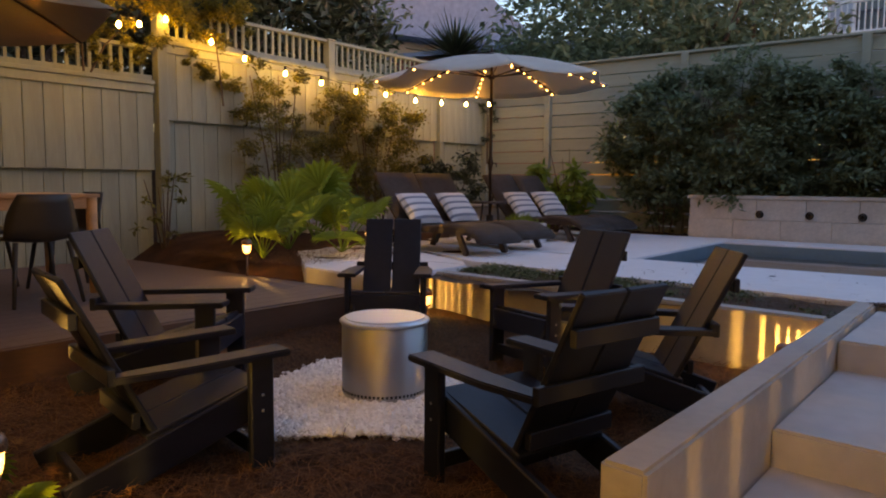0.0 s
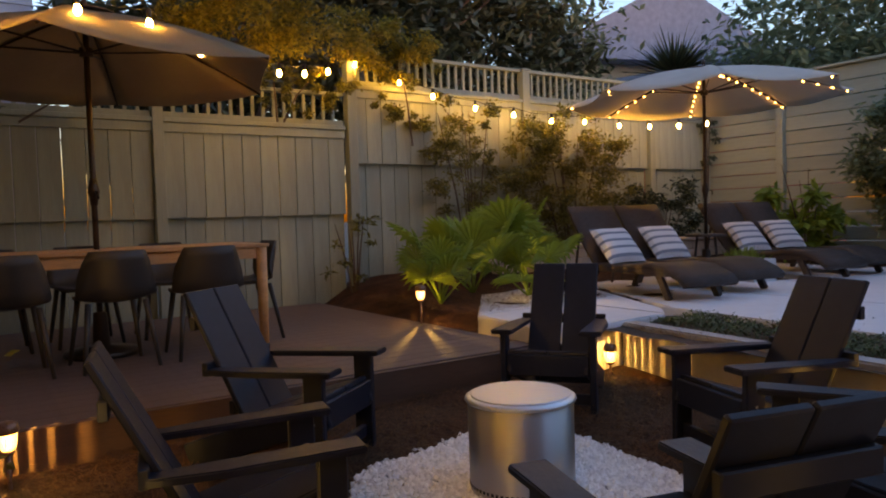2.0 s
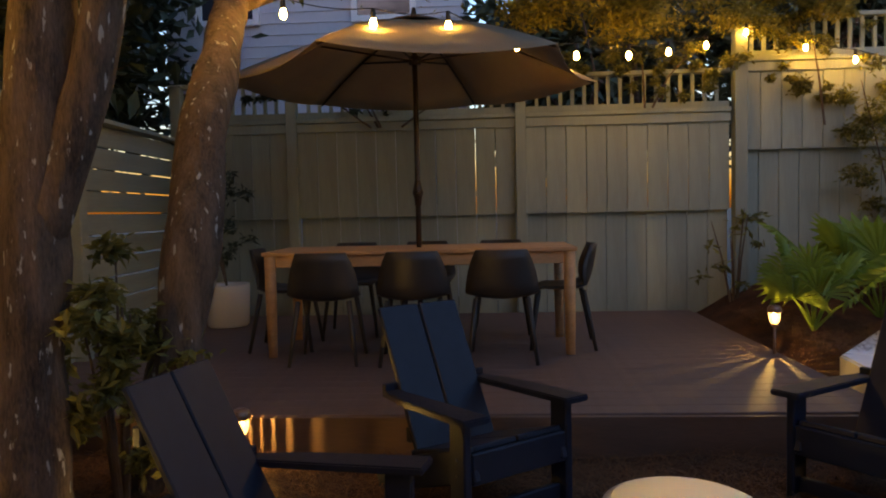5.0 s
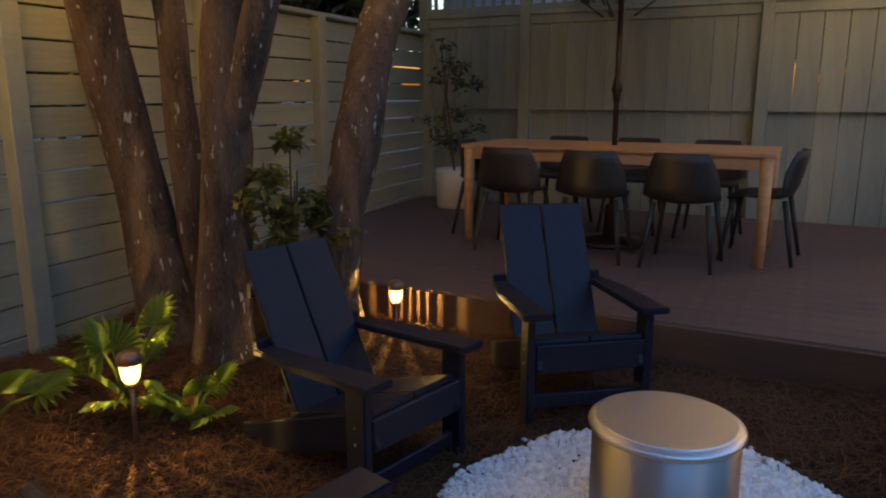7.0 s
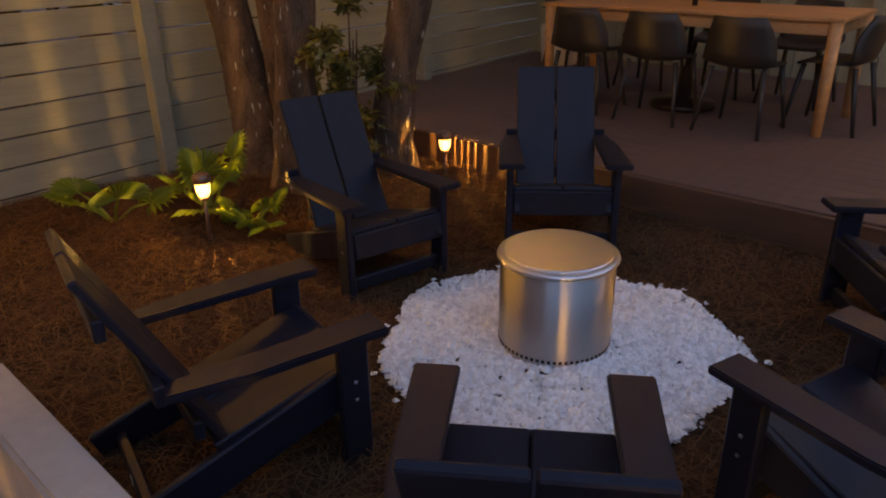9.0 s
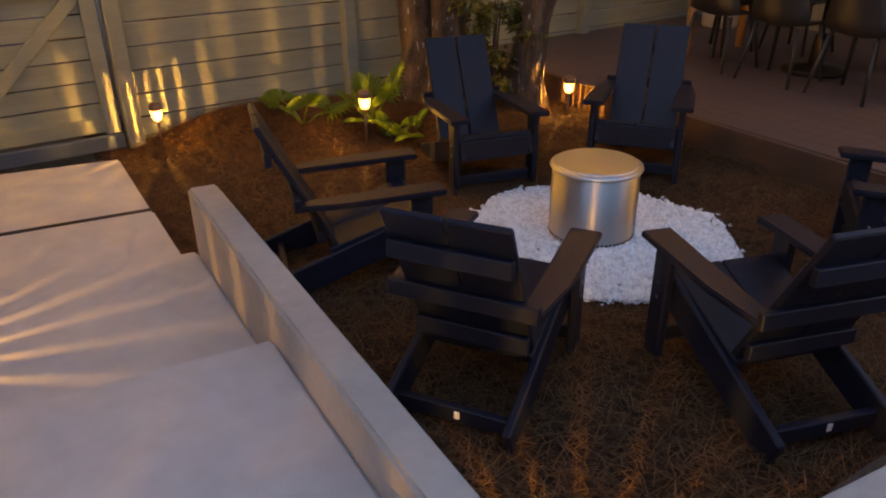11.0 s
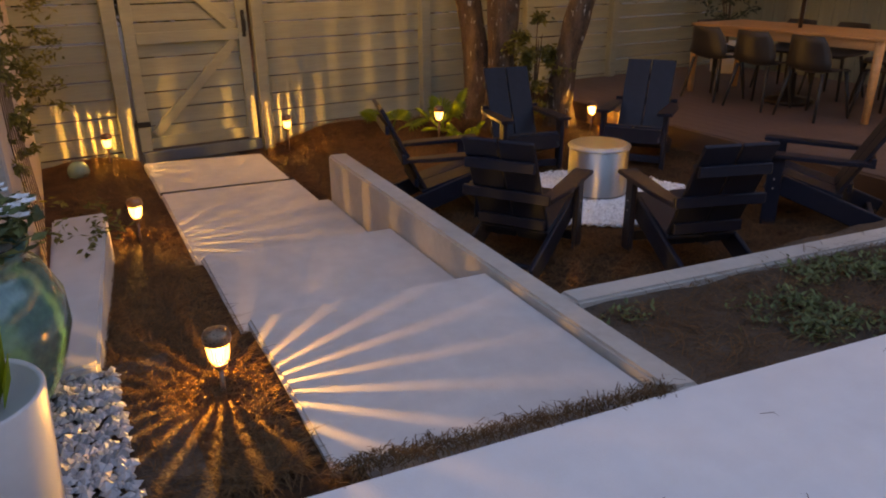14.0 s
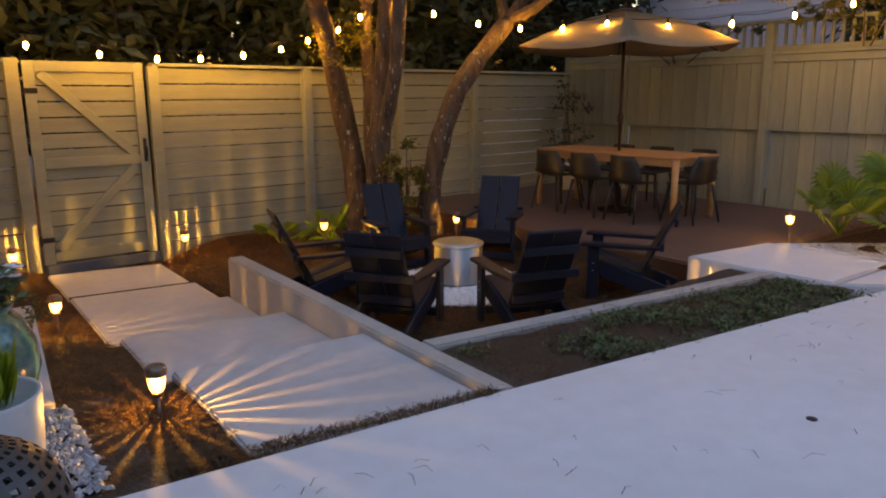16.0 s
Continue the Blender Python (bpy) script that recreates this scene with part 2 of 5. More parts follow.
class G:
    """Collects faces, then becomes one mesh."""

    def __init__(self):
        self.v, self.f, self.mi, self.cur = [], [], [], 0

    def add(self, vs, fs):
        k = len(self.v)
        self.v += [tuple(p) for p in vs]
        self.f += [tuple(i + k for i in q) for q in fs]
        self.mi += [self.cur] * len(fs)
        return self

    def box(self, m, sx, sy, sz, c=0.004):
        """A chamfered box of full sizes at pose m."""
        h = (sx / 2, sy / 2, sz / 2)
        c = min(c, min(h) * 0.6)
        vs, ids = [], {}
        for a in (-1, 1):
            for b in (-1, 1):
                for d in (-1, 1):
                    s = (a, b, d)
                    for ax in range(3):
                        p = [s[i] * (h[i] if i == ax else h[i] - c) for i in range(3)]
                        ids[s, ax] = len(vs)
                        vs.append(m @ Vector(p))
        fs = []
        for ax in range(3):
            o = [i for i in range(3) if i != ax]
            for s in (-1, 1):
                q = []
                for u, w in ((-1, -1), (1, -1), (1, 1), (-1, 1)):
                    k = [0, 0, 0]
                    k[ax], k[o[0]], k[o[1]] = s, u, w
                    q.append(ids[tuple(k), ax])
                fs.append(q)
            for u in (-1, 1):
                for w in (-1, 1):
                    k0, k1 = [0, 0, 0], [0, 0, 0]
                    k0[ax], k1[ax] = -1, 1
                    k0[o[0]] = k1[o[0]] = u
                    k0[o[1]] = k1[o[1]] = w
                    fs.append((ids[tuple(k0), o[0]], ids[tuple(k1), o[0]], ids[tuple(k1), o[1]], ids[tuple(k0), o[1]]))
        for a in (-1, 1):
            for b in (-1, 1):
                for d in (-1, 1):
                    fs.append([ids[(a, b, d), i] for i in range(3)])
        return self.add(vs, fs)

    def bar(self, p, q, w, t, up=(0, 0, 1), c=0.004):
        """A plank from p to q, w wide and t thick; its thickness lies along up as far as it can."""
        p, q, up = Vector(p), Vector(q), Vector(up)
        d = (q - p).normalized()
        s = d.cross(up).normalized()
        u = s.cross(d)
        m = Matrix(((s.x, d.x, u.x, 0), (s.y, d.y, u.y, 0), (s.z, d.z, u.z, 0), (0, 0, 0, 1)))
        m.translation = (p + q) / 2
        return self.box(m, w, (q - p).length, t, c)

    def prism(self, pts, z0, z1, c=0.0):
        n = len(pts)
        vs = [(x, y, z0) for x, y in pts] + [(x, y, z1) for x, y in pts]
        fs = [tuple(range(n))[::-1], tuple(range(n, 2 * n))] + [(i, (i + 1) % n, n + (i + 1) % n, n + i) for i in range(n)]
        return self.add(vs, fs)

    def tube(self, path, radii, n=10, cap=True, wob=0.0, rng=None):
        path = [Vector(p) for p in path]
        rings = []
        side = None
        for i, p in enumerate(path):
            d = (path[min(i + 1, len(path) - 1)] - path[max(i - 1, 0)]).normalized()
            if side is None:
                side = d.orthogonal().normalized()
            side = (side - d * side.dot(d)).normalized()
            up = d.cross(side)
            r = radii[i] if hasattr(radii, "__len__") else radii
            ring = []
            for k in range(n):
                a = 2 * math.pi * k / n
                rr = r * (1 + (wob * (noise.noise(p * 3 + Vector((math.cos(a), math.sin(a), 0)) * 1.3)) if wob else 0))
                ring.append(p + (side * math.cos(a) + up * math.sin(a)) * rr)
            rings.append(ring)
        vs = [v for r in rings for v in r]
        fs = [(i * n + k, i * n + (k + 1) % n, (i + 1) * n + (k + 1) % n, (i + 1) * n + k) for i in range(len(path) - 1) for k in range(n)]
        if cap:
            fs += [tuple(range(n))[::-1], tuple(range((len(path) - 1) * n, len(path) * n))]
        return self.add(vs, fs)

    def lathe(self, prof, n=32, at=(0, 0, 0)):
        """prof: radius, z pairs; a zero radius closes it."""
        vs, fs, rings = [], [], []
        for r, z in prof:
            if r <= 1e-6:
                rings.append([len(vs)])
                vs.append((at[0], at[1], at[2] + z))
            else:
                rings.append(list(range(len(vs), len(vs) + n)))
                vs += [(at[0] + r * math.cos(2 * math.pi * k / n), at[1] + r * math.sin(2 * math.pi * k / n), at[2] + z) for k in range(n)]
        for a, b in zip(rings, rings[1:]):
            for k in range(n):
                k2 = (k + 1) % n
                if len(a) == 1 and len(b) == 1:
                    continue
                if len(a) == 1:
                    fs.append((a[0], b[k2], b[k]))
                elif len(b) == 1:
                    fs.append((a[k], a[k2], b[0]))
                else:
                    fs.append((a[k], a[k2], b[k2], b[k]))
        return self.add(vs, fs)

    def leaf(self, p, d, up, length, width):
        """A folded leaf of four triangles."""
        d = d.normalized()
        s = d.cross(up)
        s = s.normalized() if s.length > 1e-5 else d.orthogonal().normalized()
        u = s.cross(d)
        a, b = p, p + d * length
        m = p + d * length * 0.45 - u * width * 0.12
        return self.add([a, m + s * width / 2 + u * width * 0.2, b, m - s * width / 2 + u * width * 0.2, m], [(0, 4, 1), (1, 4, 2), (0, 3, 4), (3, 2, 4)])

    def chip(self, p, r, rng):
        """A broken stone."""
        vs = [p + Vector((r * x * rng.uniform(0.6, 1.1), r * y * rng.uniform(0.6, 1.1), r * z * rng.uniform(0.4, 0.8))) for x, y, z in ((1, 0, 0.1), (-1, 0, -0.1), (0, 1, 0), (0, -1, 0.1), (0.1, 0.2, 1), (0, 0, -1))]
        a = rng.uniform(0, 6.3)
        c, s = math.cos(a), math.sin(a)
        vs = [Vector((p.x + (v.x - p.x) * c - (v.y - p.y) * s, p.y + (v.x - p.x) * s + (v.y - p.y) * c, v.z)) for v in vs]
        return self.add(vs, [(0, 2, 4), (2, 1, 4), (1, 3, 4), (3, 0, 4), (2, 0, 5), (1, 2, 5), (3, 1, 5), (0, 3, 5)])

    def mesh(self, name, mats, smooth=False):
        me = bpy.data.meshes.new(name)
        me.from_pydata(self.v, [], self.f)
        for m in mats if isinstance(mats, (list, tuple)) else [mats]:
            me.materials.append(m)
        if any(self.mi):
            me.polygons.foreach_set("material_index", self.mi)
        if len(self.f) < 20000:
            bm = bmesh.new()
            bm.from_mesh(me)
            bmesh.ops.recalc_face_normals(bm, faces=bm.faces)
            bm.to_mesh(me)
            bm.free()
        if smooth:
            me.polygons.foreach_set("use_smooth", [True] * len(me.polygons))
        me.update()
        return me


def part(name, g, material, parent=None, label="", smooth=False):
    """Links g as one mesh object, under parent if one is given."""
    ob = new(name, g.mesh(name, material, smooth) if isinstance(g, G) else g)
    if parent:
        ob.parent = parent
    return tagged(ob, label) if label else ob


def thing(name, m, label, category, group="", kind=""):
    ob = new(name)
    ob.matrix_basis = m
    ob.empty_display_size = 0.1
    return tagged(ob, label, category, group, kind)


def rot_z(a):
    return Matrix.Rotation(a, 4, 'Z')


I4 = Matrix.Identity(4)

# ---- ground and paving ----


def mulch_z(x, y):
    """Height of the straw-covered ground."""
    if x > 0.4:
        top = 0.055
        for edge, z in ((1.56, 0.085), (3.45, 0.235), (4.60, 0.385)):
            top = z if y > edge else top
        z = 0.045 + 0.065 * min(1, max(0, (y - 0.8) / 1.9)) + 0.26 * min(1, max(0, (y - 2.7) / 2.2))
        f = min(1, max(0, (x - 0.97) / 0.22))
        z += 0.05 * math.exp(-(((x - 1.3) / 0.4) ** 2 + ((y - 0.25) / 0.5) ** 2))
        z = min(z, top - 0.02) * (1 - f) + z * f
    else:
        z = 0.055 + 0.05 * min(1, max(0, (-2.3 - x) / 0.6))
        z += 0.10 * math.exp(-(((x + 1.9) / 0.9) ** 2 + ((y - 0.9) / 0.7) ** 2))
        z -= 0.10 * math.exp(-(((x + 0.2) / 0.7) ** 2 + ((y - 0.4) / 0.9) ** 2))
        z += 0.10 * math.exp(-(((x + 1.05) / 0.5) ** 2 + (y / 0.45) ** 2))
        z += 0.03 * math.exp(-(((x + 1.91) / 0.8) ** 2 + ((y - 3.28) / 0.8) ** 2))
    return z + 0.02 * noise.noise(Vector((x * 2.3, y * 2.3, 0))) + 0.008 * noise.noise(Vector((x * 9, y * 9, 3)))


def sheet(name, x0, x1, y0, y1, step, zf, material, label, category="ground"):
    nx, ny = max(2, int((x1 - x0) / step)), max(2, int((y1 - y0) / step))
    g = G()
    vs = [(x0 + (x1 - x0) * i / nx, y0 + (y1 - y0) * j / ny) for j in range(ny + 1) for i in range(nx + 1)]
    g.add([(x, y, zf(x, y)) for x, y in vs], [(j * (nx + 1) + i, j * (nx + 1) + i + 1, (j + 1) * (nx + 1) + i + 1, (j + 1) * (nx + 1) + i) for j in range(ny) for i in range(nx)])
    return tagged(part(name, g, material, smooth=True), label, category, kind="structure")


g = G()
g.add([(-400, -400, -0.3), (400, -400, -0.3), (400, 400, -0.3), (-400, 400, -0.3)], [(0, 1, 2, 3)])
tagged(part("ground", g, M_SOIL), "dark bare ground stretching away beyond the fences", "ground", kind="structure")
sheet("ground_pit", -3.75, -0.02, -0.6, 5.40, 0.06, mulch_z, M_MULCH, "brown pine straw mulch round the fire pit")
sheet("ground_bed", 0.90, 1.75, -0.4, 5.72, 0.05, mulch_z, M_MULCH, "brown pine straw bed beside the concrete walk")
sheet("ground_gravel", 1.3, 3.0, 4.75, 5.95, 0.1, lambda x, y: 0.40 + 0.01 * noise.noise(Vector((x * 8, y * 8, 0))), M_SOIL, "soil under grey and white gravel by the pots")
sheet("ground_strip", -3.3, -0.2, 5.1, 6.0, 0.06, lambda x, y: 0.385 + 0.02 * noise.noise(Vector((x * 4, y * 4, 0))), M_SOIL, "dark soil strip planted with low ground cover")
sheet("ground_palms", -7.3, -4.0, 4.75, 11.8, 0.12, lambda x, y: 0.24 + 0.17 * min(1, max(0, (y - 4.75) / 0.5)) + 0.14 * min(1, max(0, (-5.4 - x) / 0.8)) * min(1, max(0, (y - 4.8) / 0.8)) + 0.03 * noise.noise(Vector((x * 3, y * 3, 0))), M_MULCH, "straw-covered planting bed along the tall fence")
sheet("ground_hedge", -6.0, 6.5, 10.9, 13.0, 0.2, lambda x, y: 0.40 + 0.04 * noise.noise(Vector((x * 3, y * 3, 0))), M_MULCH, "dark planting bed beneath the hedge")


def slab(name, pts, z0, z1, material, label):
    """A poured slab with eased edges."""
    bm = bmesh.new()
    lo = [bm.verts.new((x, y, z0)) for x, y in pts]
    hi = [bm.verts.new((x, y, z1)) for x, y in pts]
    bm.faces.new(lo[::-1])
    top = bm.faces.new(hi)
    for i in range(len(pts)):
        j = (i + 1) % len(pts)
        bm.faces.new((lo[i], lo[j], hi[j], hi[i]))
    bmesh.ops.recalc_face_normals(bm, faces=bm.faces)
    bmesh.ops.bevel(bm, geom=[e for e in bm.edges if all(v.co.z > z1 - 1e-4 for v in e.verts)] + [e for e in bm.edges if abs(e.verts[0].co.z - e.verts[1].co.z) > 1e-3], offset=0.012, segments=2, affect='EDGES')
    me = bpy.data.meshes.new(name)
    bm.to_mesh(me)
    bm.free()
    me.materials.append(material)
    return tagged(new(name, me), label, "paving", kind="structure")


slab("pavement_landing", [(0.89, 0.43), (-0.13, 0.60), (-0.118, 1.66), (0.905, 1.545)], -0.25, 0.055, M_CONC, "pale grey concrete landing slab inside the gate")
slab("pavement_lower", [(0.907, 1.585), (-0.115, 1.70), (-0.108, 2.335), (-0.18, 2.345), (-0.152, 3.56), (0.94, 3.46)], -0.25, 0.085, M_CONC, "pale grey concrete walk slab below the steps")
slab("step_1", [(0.945, 3.42), (-0.151, 3.52), (-0.122, 4.70), (0.965, 4.62)], -0.25, 0.235, M_CONC, "broad pale concrete step")
slab("step_2", [(0.965, 4.58), (-0.118, 4.66), (-0.09, 5.80), (0.985, 5.64)], -0.25, 0.385, M_CONC, "upper pale concrete slab of the walk")
# dark strip flush with the slab, coloured to read as the shaded gap
g = G()
g.bar((0.906, 1.565, 0.03), (-0.116, 1.682, 0.03), 0.036, 0.112, c=0.004)
tagged(part("joint_strip", g, M_GAPFILL), "dark strip in place of the shadowed gap between the walk slabs", "trim", kind="structure")
slab("wall_stair", [(-0.183, 2.36), (-0.318, 2.375), (-0.213, 5.86), (-0.095, 5.83)], -0.25, 0.422, M_WALL, "low smooth concrete wall beside the steps")
slab("wall_pit", [(-0.245, 5.045), (-0.245, 5.17), (-3.22, 5.47), (-3.22, 5.33)], -0.25, 0.418, M_WALL, "low concrete retaining wall behind the fire pit")
slab("wall_pad", [(-3.21, 4.73), (-3.22, 5.325), (-3.35, 5.325), (-3.35, 4.73)], -0.25, 0.416, M_WALL, "low concrete end wall under the pad")
slab("pavement_pad", [(-3.20, 4.71), (-3.21, 5.32), (-3.24, 5.34), (-3.26, 5.86), (-4.25, 5.86), (-4.25, 4.82)], -0.2, 0.424, M_PATIO, "white concrete pad between deck and patio")
slab("pavement_path", [(-3.3, 5.90), (-4.28, 5.90), (-4.28, 4.85), (-6.0, 6.2), (-6.0, 7.4), (-3.5, 6.12)], -0.2, 0.42, M_PATIO, "white concrete slab beside the loungers")
slab("patio_front", [(3.6, 5.54), (1.5, 5.715), (-0.19, 5.848), (-3.42, 6.17), (-5.9, 7.44), (3.6, 7.44)], -0.2, 0.42, M_PATIO, "wide pale pool deck of smooth concrete")
slab("patio_west", [(-5.9, 7.448), (-2.36, 7.448), (-2.36, 10.9), (-5.9, 10.9)], -0.2, 0.42, M_PATIO, "pale concrete pool deck under the loungers")
slab("patio_back", [(-2.352, 10.2), (6.0, 10.2), (6.0, 10.9), (-2.352, 10.9)], -0.2, 0.42, M_PATIO, "narrow pale coping behind the pool")
slab("patio_side", [(1.208, 7.448), (3.60, 7.448), (3.60, 10.192), (1.208, 10.192)], -0.2, 0.42, M_PATIO, "pale concrete pool deck beside the pool end")
slab("patio_east", [(3.608, 5.30), (6.0, 5.0), (6.0, 10.192), (3.608, 10.192)], -0.2, 0.42, M_PATIO, "pale concrete pool deck by the house")

g = G()
g.prism([(-2.36, 7.45), (1.2, 7.45), (1.2, 10.19), (-2.36, 10.19)], -1.2, -1.1)
for a, b in (((-2.36, 7.44), (1.2, 7.455)), ((-2.36, 10.18), (1.2, 10.195))):
    g.prism([(a[0], a[1]), (b[0], a[1]), (b[0], b[1]), (a[0], b[1])], -1.1, 0.40)
g.prism([(-2.365, 7.45), (-2.35, 7.45), (-2.35, 10.19), (-2.365, 10.19)], -1.1, 0.40)
g.prism([(1.19, 7.455), (1.205, 7.455), (1.205, 10.18), (1.19, 10.18)], -1.1, 0.40)
pool = thing("swimming_pool", I4, "rectangular pool of still blue-grey water", "pool", kind="structure")
part("basin", g, M_POOL, pool)
g = G()
g.add([(-2.35, 7.456, 0.31), (1.19, 7.456, 0.31), (1.19, 10.18, 0.31), (-2.35, 10.18, 0.31)], [(0, 1, 2, 3)])
water = part("water", g, M_WATER, pool, "clear still water")
water.visible_shadow = False

# deck of long boards
deck = thing("deck", I4, "dark brown-purple composite deck under the dining table", "deck", kind="structure")
DECK_Z = 0.305
g = G()
g.prism([(-3.52, -0.3), (-3.46, 4.70), (-7.05, 4.80), (-7.05, -0.3)], -0.2, DECK_Z - 0.03)
part("substructure", g, M_DECKEDGE, deck)
g = G()
g.bar((-3.47, -0.25, 0.12), (-3.41, 4.72, 0.12), 0.03, 0.36, c=0.003)
part("fascia", g, M_DECKEDGE, deck, "dark brown timber fascia")

# ---- fences ----
FX = -7.11
fence_w = thing("fence_west", I4, "tall sage-green board fence with a slatted top", "fence", kind="structure")


def vboards(parent, y0, y1, z0, z1, x, width=0.19):
    n = max(1, round((y1 - y0) / width))
    w = (y1 - y0) / n
    g = G()
    g.box(I4, 0.022, w - 0.006, z1 - z0, 0.003)
    me = g.mesh("board", M_FENCE)
    rng = random.Random(int(y0 * 100 + z0 * 10))
    for i in range(n):
        ob = part("board", me, None, parent)
        ob.matrix_basis = pose(x + rng.uniform(-0.003, 0.003), y0 + (i + 0.5) * w, (z0 + z1) / 2, 0, 0, rng.uniform(-0.6, 0.6))


def rail(parent, p, q, w, t, name="rail", material=None):
    g = G()
    g.bar(p, q, w, t)
    return part(name, g, material or M_FENCE, parent)


def bay(parent, y0, y1, zb, zt, ztop, zmid):
    """One bay between posts: two tiers of boards, rails, and an open slatted top."""
    vboards(parent, y0, y1, zb, zmid + 0.05, FX - 0.04)
    vboards(parent, y0, y1, zmid + 0.012, zt, FX + 0.03)
    rail(parent, (FX + 0.035, y0, zt + 0.02), (FX + 0.035, y1, zt + 0.02), 0.12, 0.045)
    rail(parent, (FX + 0.056, y0, zt - 0.05), (FX + 0.056, y1, zt - 0.05), 0.026, 0.09)
    rail(parent, (FX + 0.01, y0, ztop - 0.02), (FX + 0.01, y1, ztop - 0.02), 0.11, 0.04)
    rail(parent, (FX + 0.012, y0, zt + 0.075), (FX + 0.012, y1, zt + 0.075), 0.045, 0.06)
    g = G()
    g.box(I4, 0.03, 0.035, ztop - zt - 0.13, 0.003)
    me = g.mesh("slat", M_FENCE)
    n = round((y1 - y0) / 0.115)
    for i in range(1, n):
        ob = part("slat", me, None, parent)
        ob.matrix_basis = pose(FX + 0.012, y0 + (y1 - y0) * i / n, (ztop + zt + 0.07) / 2)


def post(parent, y, zb, zt, w=0.105):
    g = G()
    g.box(pose(FX + 0.045, y, (zb + zt) / 2), w, w, zt - zb, 0.006)
    g.box(pose(FX + 0.045, y, zt + 0.012), w + 0.03, w + 0.03, 0.024, 0.006)
    part("post", g, M_FENCE, parent)


for y0, y1 in ((-0.35, 0.86), (0.86, 3.12), (3.12, 5.18)):
    bay(fence_w, y0 + 0.05, y1 - 0.05, 0.25, 2.215, 2.63, 1.26)
for y in (-0.30, 0.86, 3.12):
    post(fence_w, y, 0.2, 2.60)
for y0, y1 in ((5.18, 7.80), (7.80, 10.3), (10.3, 11.7)):
    bay(fence_w, y0 + 0.05, y1 - 0.05, 0.25, 2.68, 3.12, 1.83)
for y in (5.22, 7.80, 10.3):
    post(fence_w, y, 0.2, 3.10 if y > 6 else 2.98, 0.12)

# the gate side, boards laid level
fence_s = thing("fence_south", pose(0.885, 0.15, 0, 0, 0, 3.15), "sage-green fence of level boards beside the gate", "fence", kind="structure")


def hboards(parent, x0, x1, z0, z1, y, width=0.165, gap=0.012):
    n = max(1, round((z1 - z0) / width))
    w = (z1 - z0) / n
    g = G()
    g.box(I4, x1 - x0, 0.022, w - gap, 0.003)
    me = g.mesh("board", M_FENCEH)
    rng = random.Random(int(x0 * 100 + z1 * 10))
    for i in range(n):
        ob = part("board", me, None, parent)
        ob.matrix_basis = pose((x0 + x1) / 2, y + rng.uniform(-0.003, 0.003), z0 + (i + 0.5) * w, 0, rng.uniform(-0.12, 0.12), 0)


def hpost(parent, x, zb, zt, y=0.03, w=0.11):
    g = G()
    g.box(pose(x, y, (zb + zt) / 2), w, 0.09, zt - zb, 0.006)
    part("post", g, M_FENCEH, parent)


SPOSTS = [-1.22, -3.05, -4.45, -5.80, -7.95]
for x0, x1 in zip(SPOSTS, SPOSTS[1:]):
    hboards(fence_s, x1 + 0.05, x0 - 0.05, 0.0, 2.04, -0.02)
    rail(fence_s, (x1, 0.0, 2.065), (x0, 0.0, 2.065), 0.13, 0.035, material=M_FENCEH)
for x in SPOSTS:
    hpost(fence_s, x, -0.1, 2.048)
hboards(fence_s, 0.10, 2.9, -0.05, 2.05, -0.02)
rail(fence_s, (0.0, 0.0, 2.07), (2.9, 0.0, 2.07), 0.13, 0.035, material=M_FENCEH)
hpost(fence_s, 0.075, -0.1, 2.1, w=0.12)

gate = thing("gate", pose(0.885, 0.15, 0, 0, 0, 3.15), "closed sage-green board gate with diagonal braces", "gate")
GX0, GX1 = -1.13, -0.02
hboards(gate, GX0 + 0.10, GX1 - 0.10, 0.17, 2.0, -0.005, 0.15)
for name, p, q in (("stile", (GX0 + 0.05, 0.02, 0.10), (GX0 + 0.05, 0.02, 2.08)), ("stile", (GX1 - 0.05, 0.02, 0.10), (GX1 - 0.05, 0.02, 2.08))):
    g = G()
    g.bar(p, q, 0.10, 0.04, up=(0, 1, 0))
    part(name, g, M_FENCEH, gate)
for z in (0.17, 1.10, 2.03):
    g = G()
    g.bar((GX0 + 0.10, 0.022, z), (GX1 - 0.10, 0.022, z), 0.10, 0.04, up=(0, 1, 0))
    part("gate_rail", g, M_FENCEH, gate)
for z0, z1 in ((0.24, 1.04), (1.97, 1.15)):
    g = G()
    g.bar((GX1 - 0.14, 0.022, z0), (GX0 + 0.14, 0.022, z1), 0.09, 0.036, up=(0, 1, 0))
    part("brace", g, M_FENCEH, gate)
g = G()
g.tube([(GX0 + 0.045, 0.045, 1.10), (GX0 + 0.045, 0.09, 1.14), (GX0 + 0.045, 0.095, 1.22), (GX0 + 0.045, 0.045, 1.27)], 0.011, 8)
g.box(pose(GX0 + 0.045, 0.044, 1.19), 0.035, 0.008, 0.24, 0.003)
part("latch", g, M_BLACK, gate, "black metal thumb latch")
for z in (0.35, 1.8):
    g = G()
    g.box(pose(GX1 - 0.03, 0.046, z), 0.16, 0.008, 0.05, 0.002)
    g.tube([(GX1 + 0.01, 0.05, z - 0.05), (GX1 + 0.01, 0.05, z + 0.05)], 0.01, 8)
    part("hinge", g, M_BLACK, gate, "black metal hinge")
g = G()
g.bar((GX0 + 0.0, 0.09, 0.055), (GX1, 0.09, 0.055), 0.05, 0.10)
tagged(part("threshold", g, M_GATEBOT), "blue-grey timber threshold under the gate", "threshold", kind="structure").matrix_basis = pose(0.885, 0.15, 0, 0, 0, 3.15)

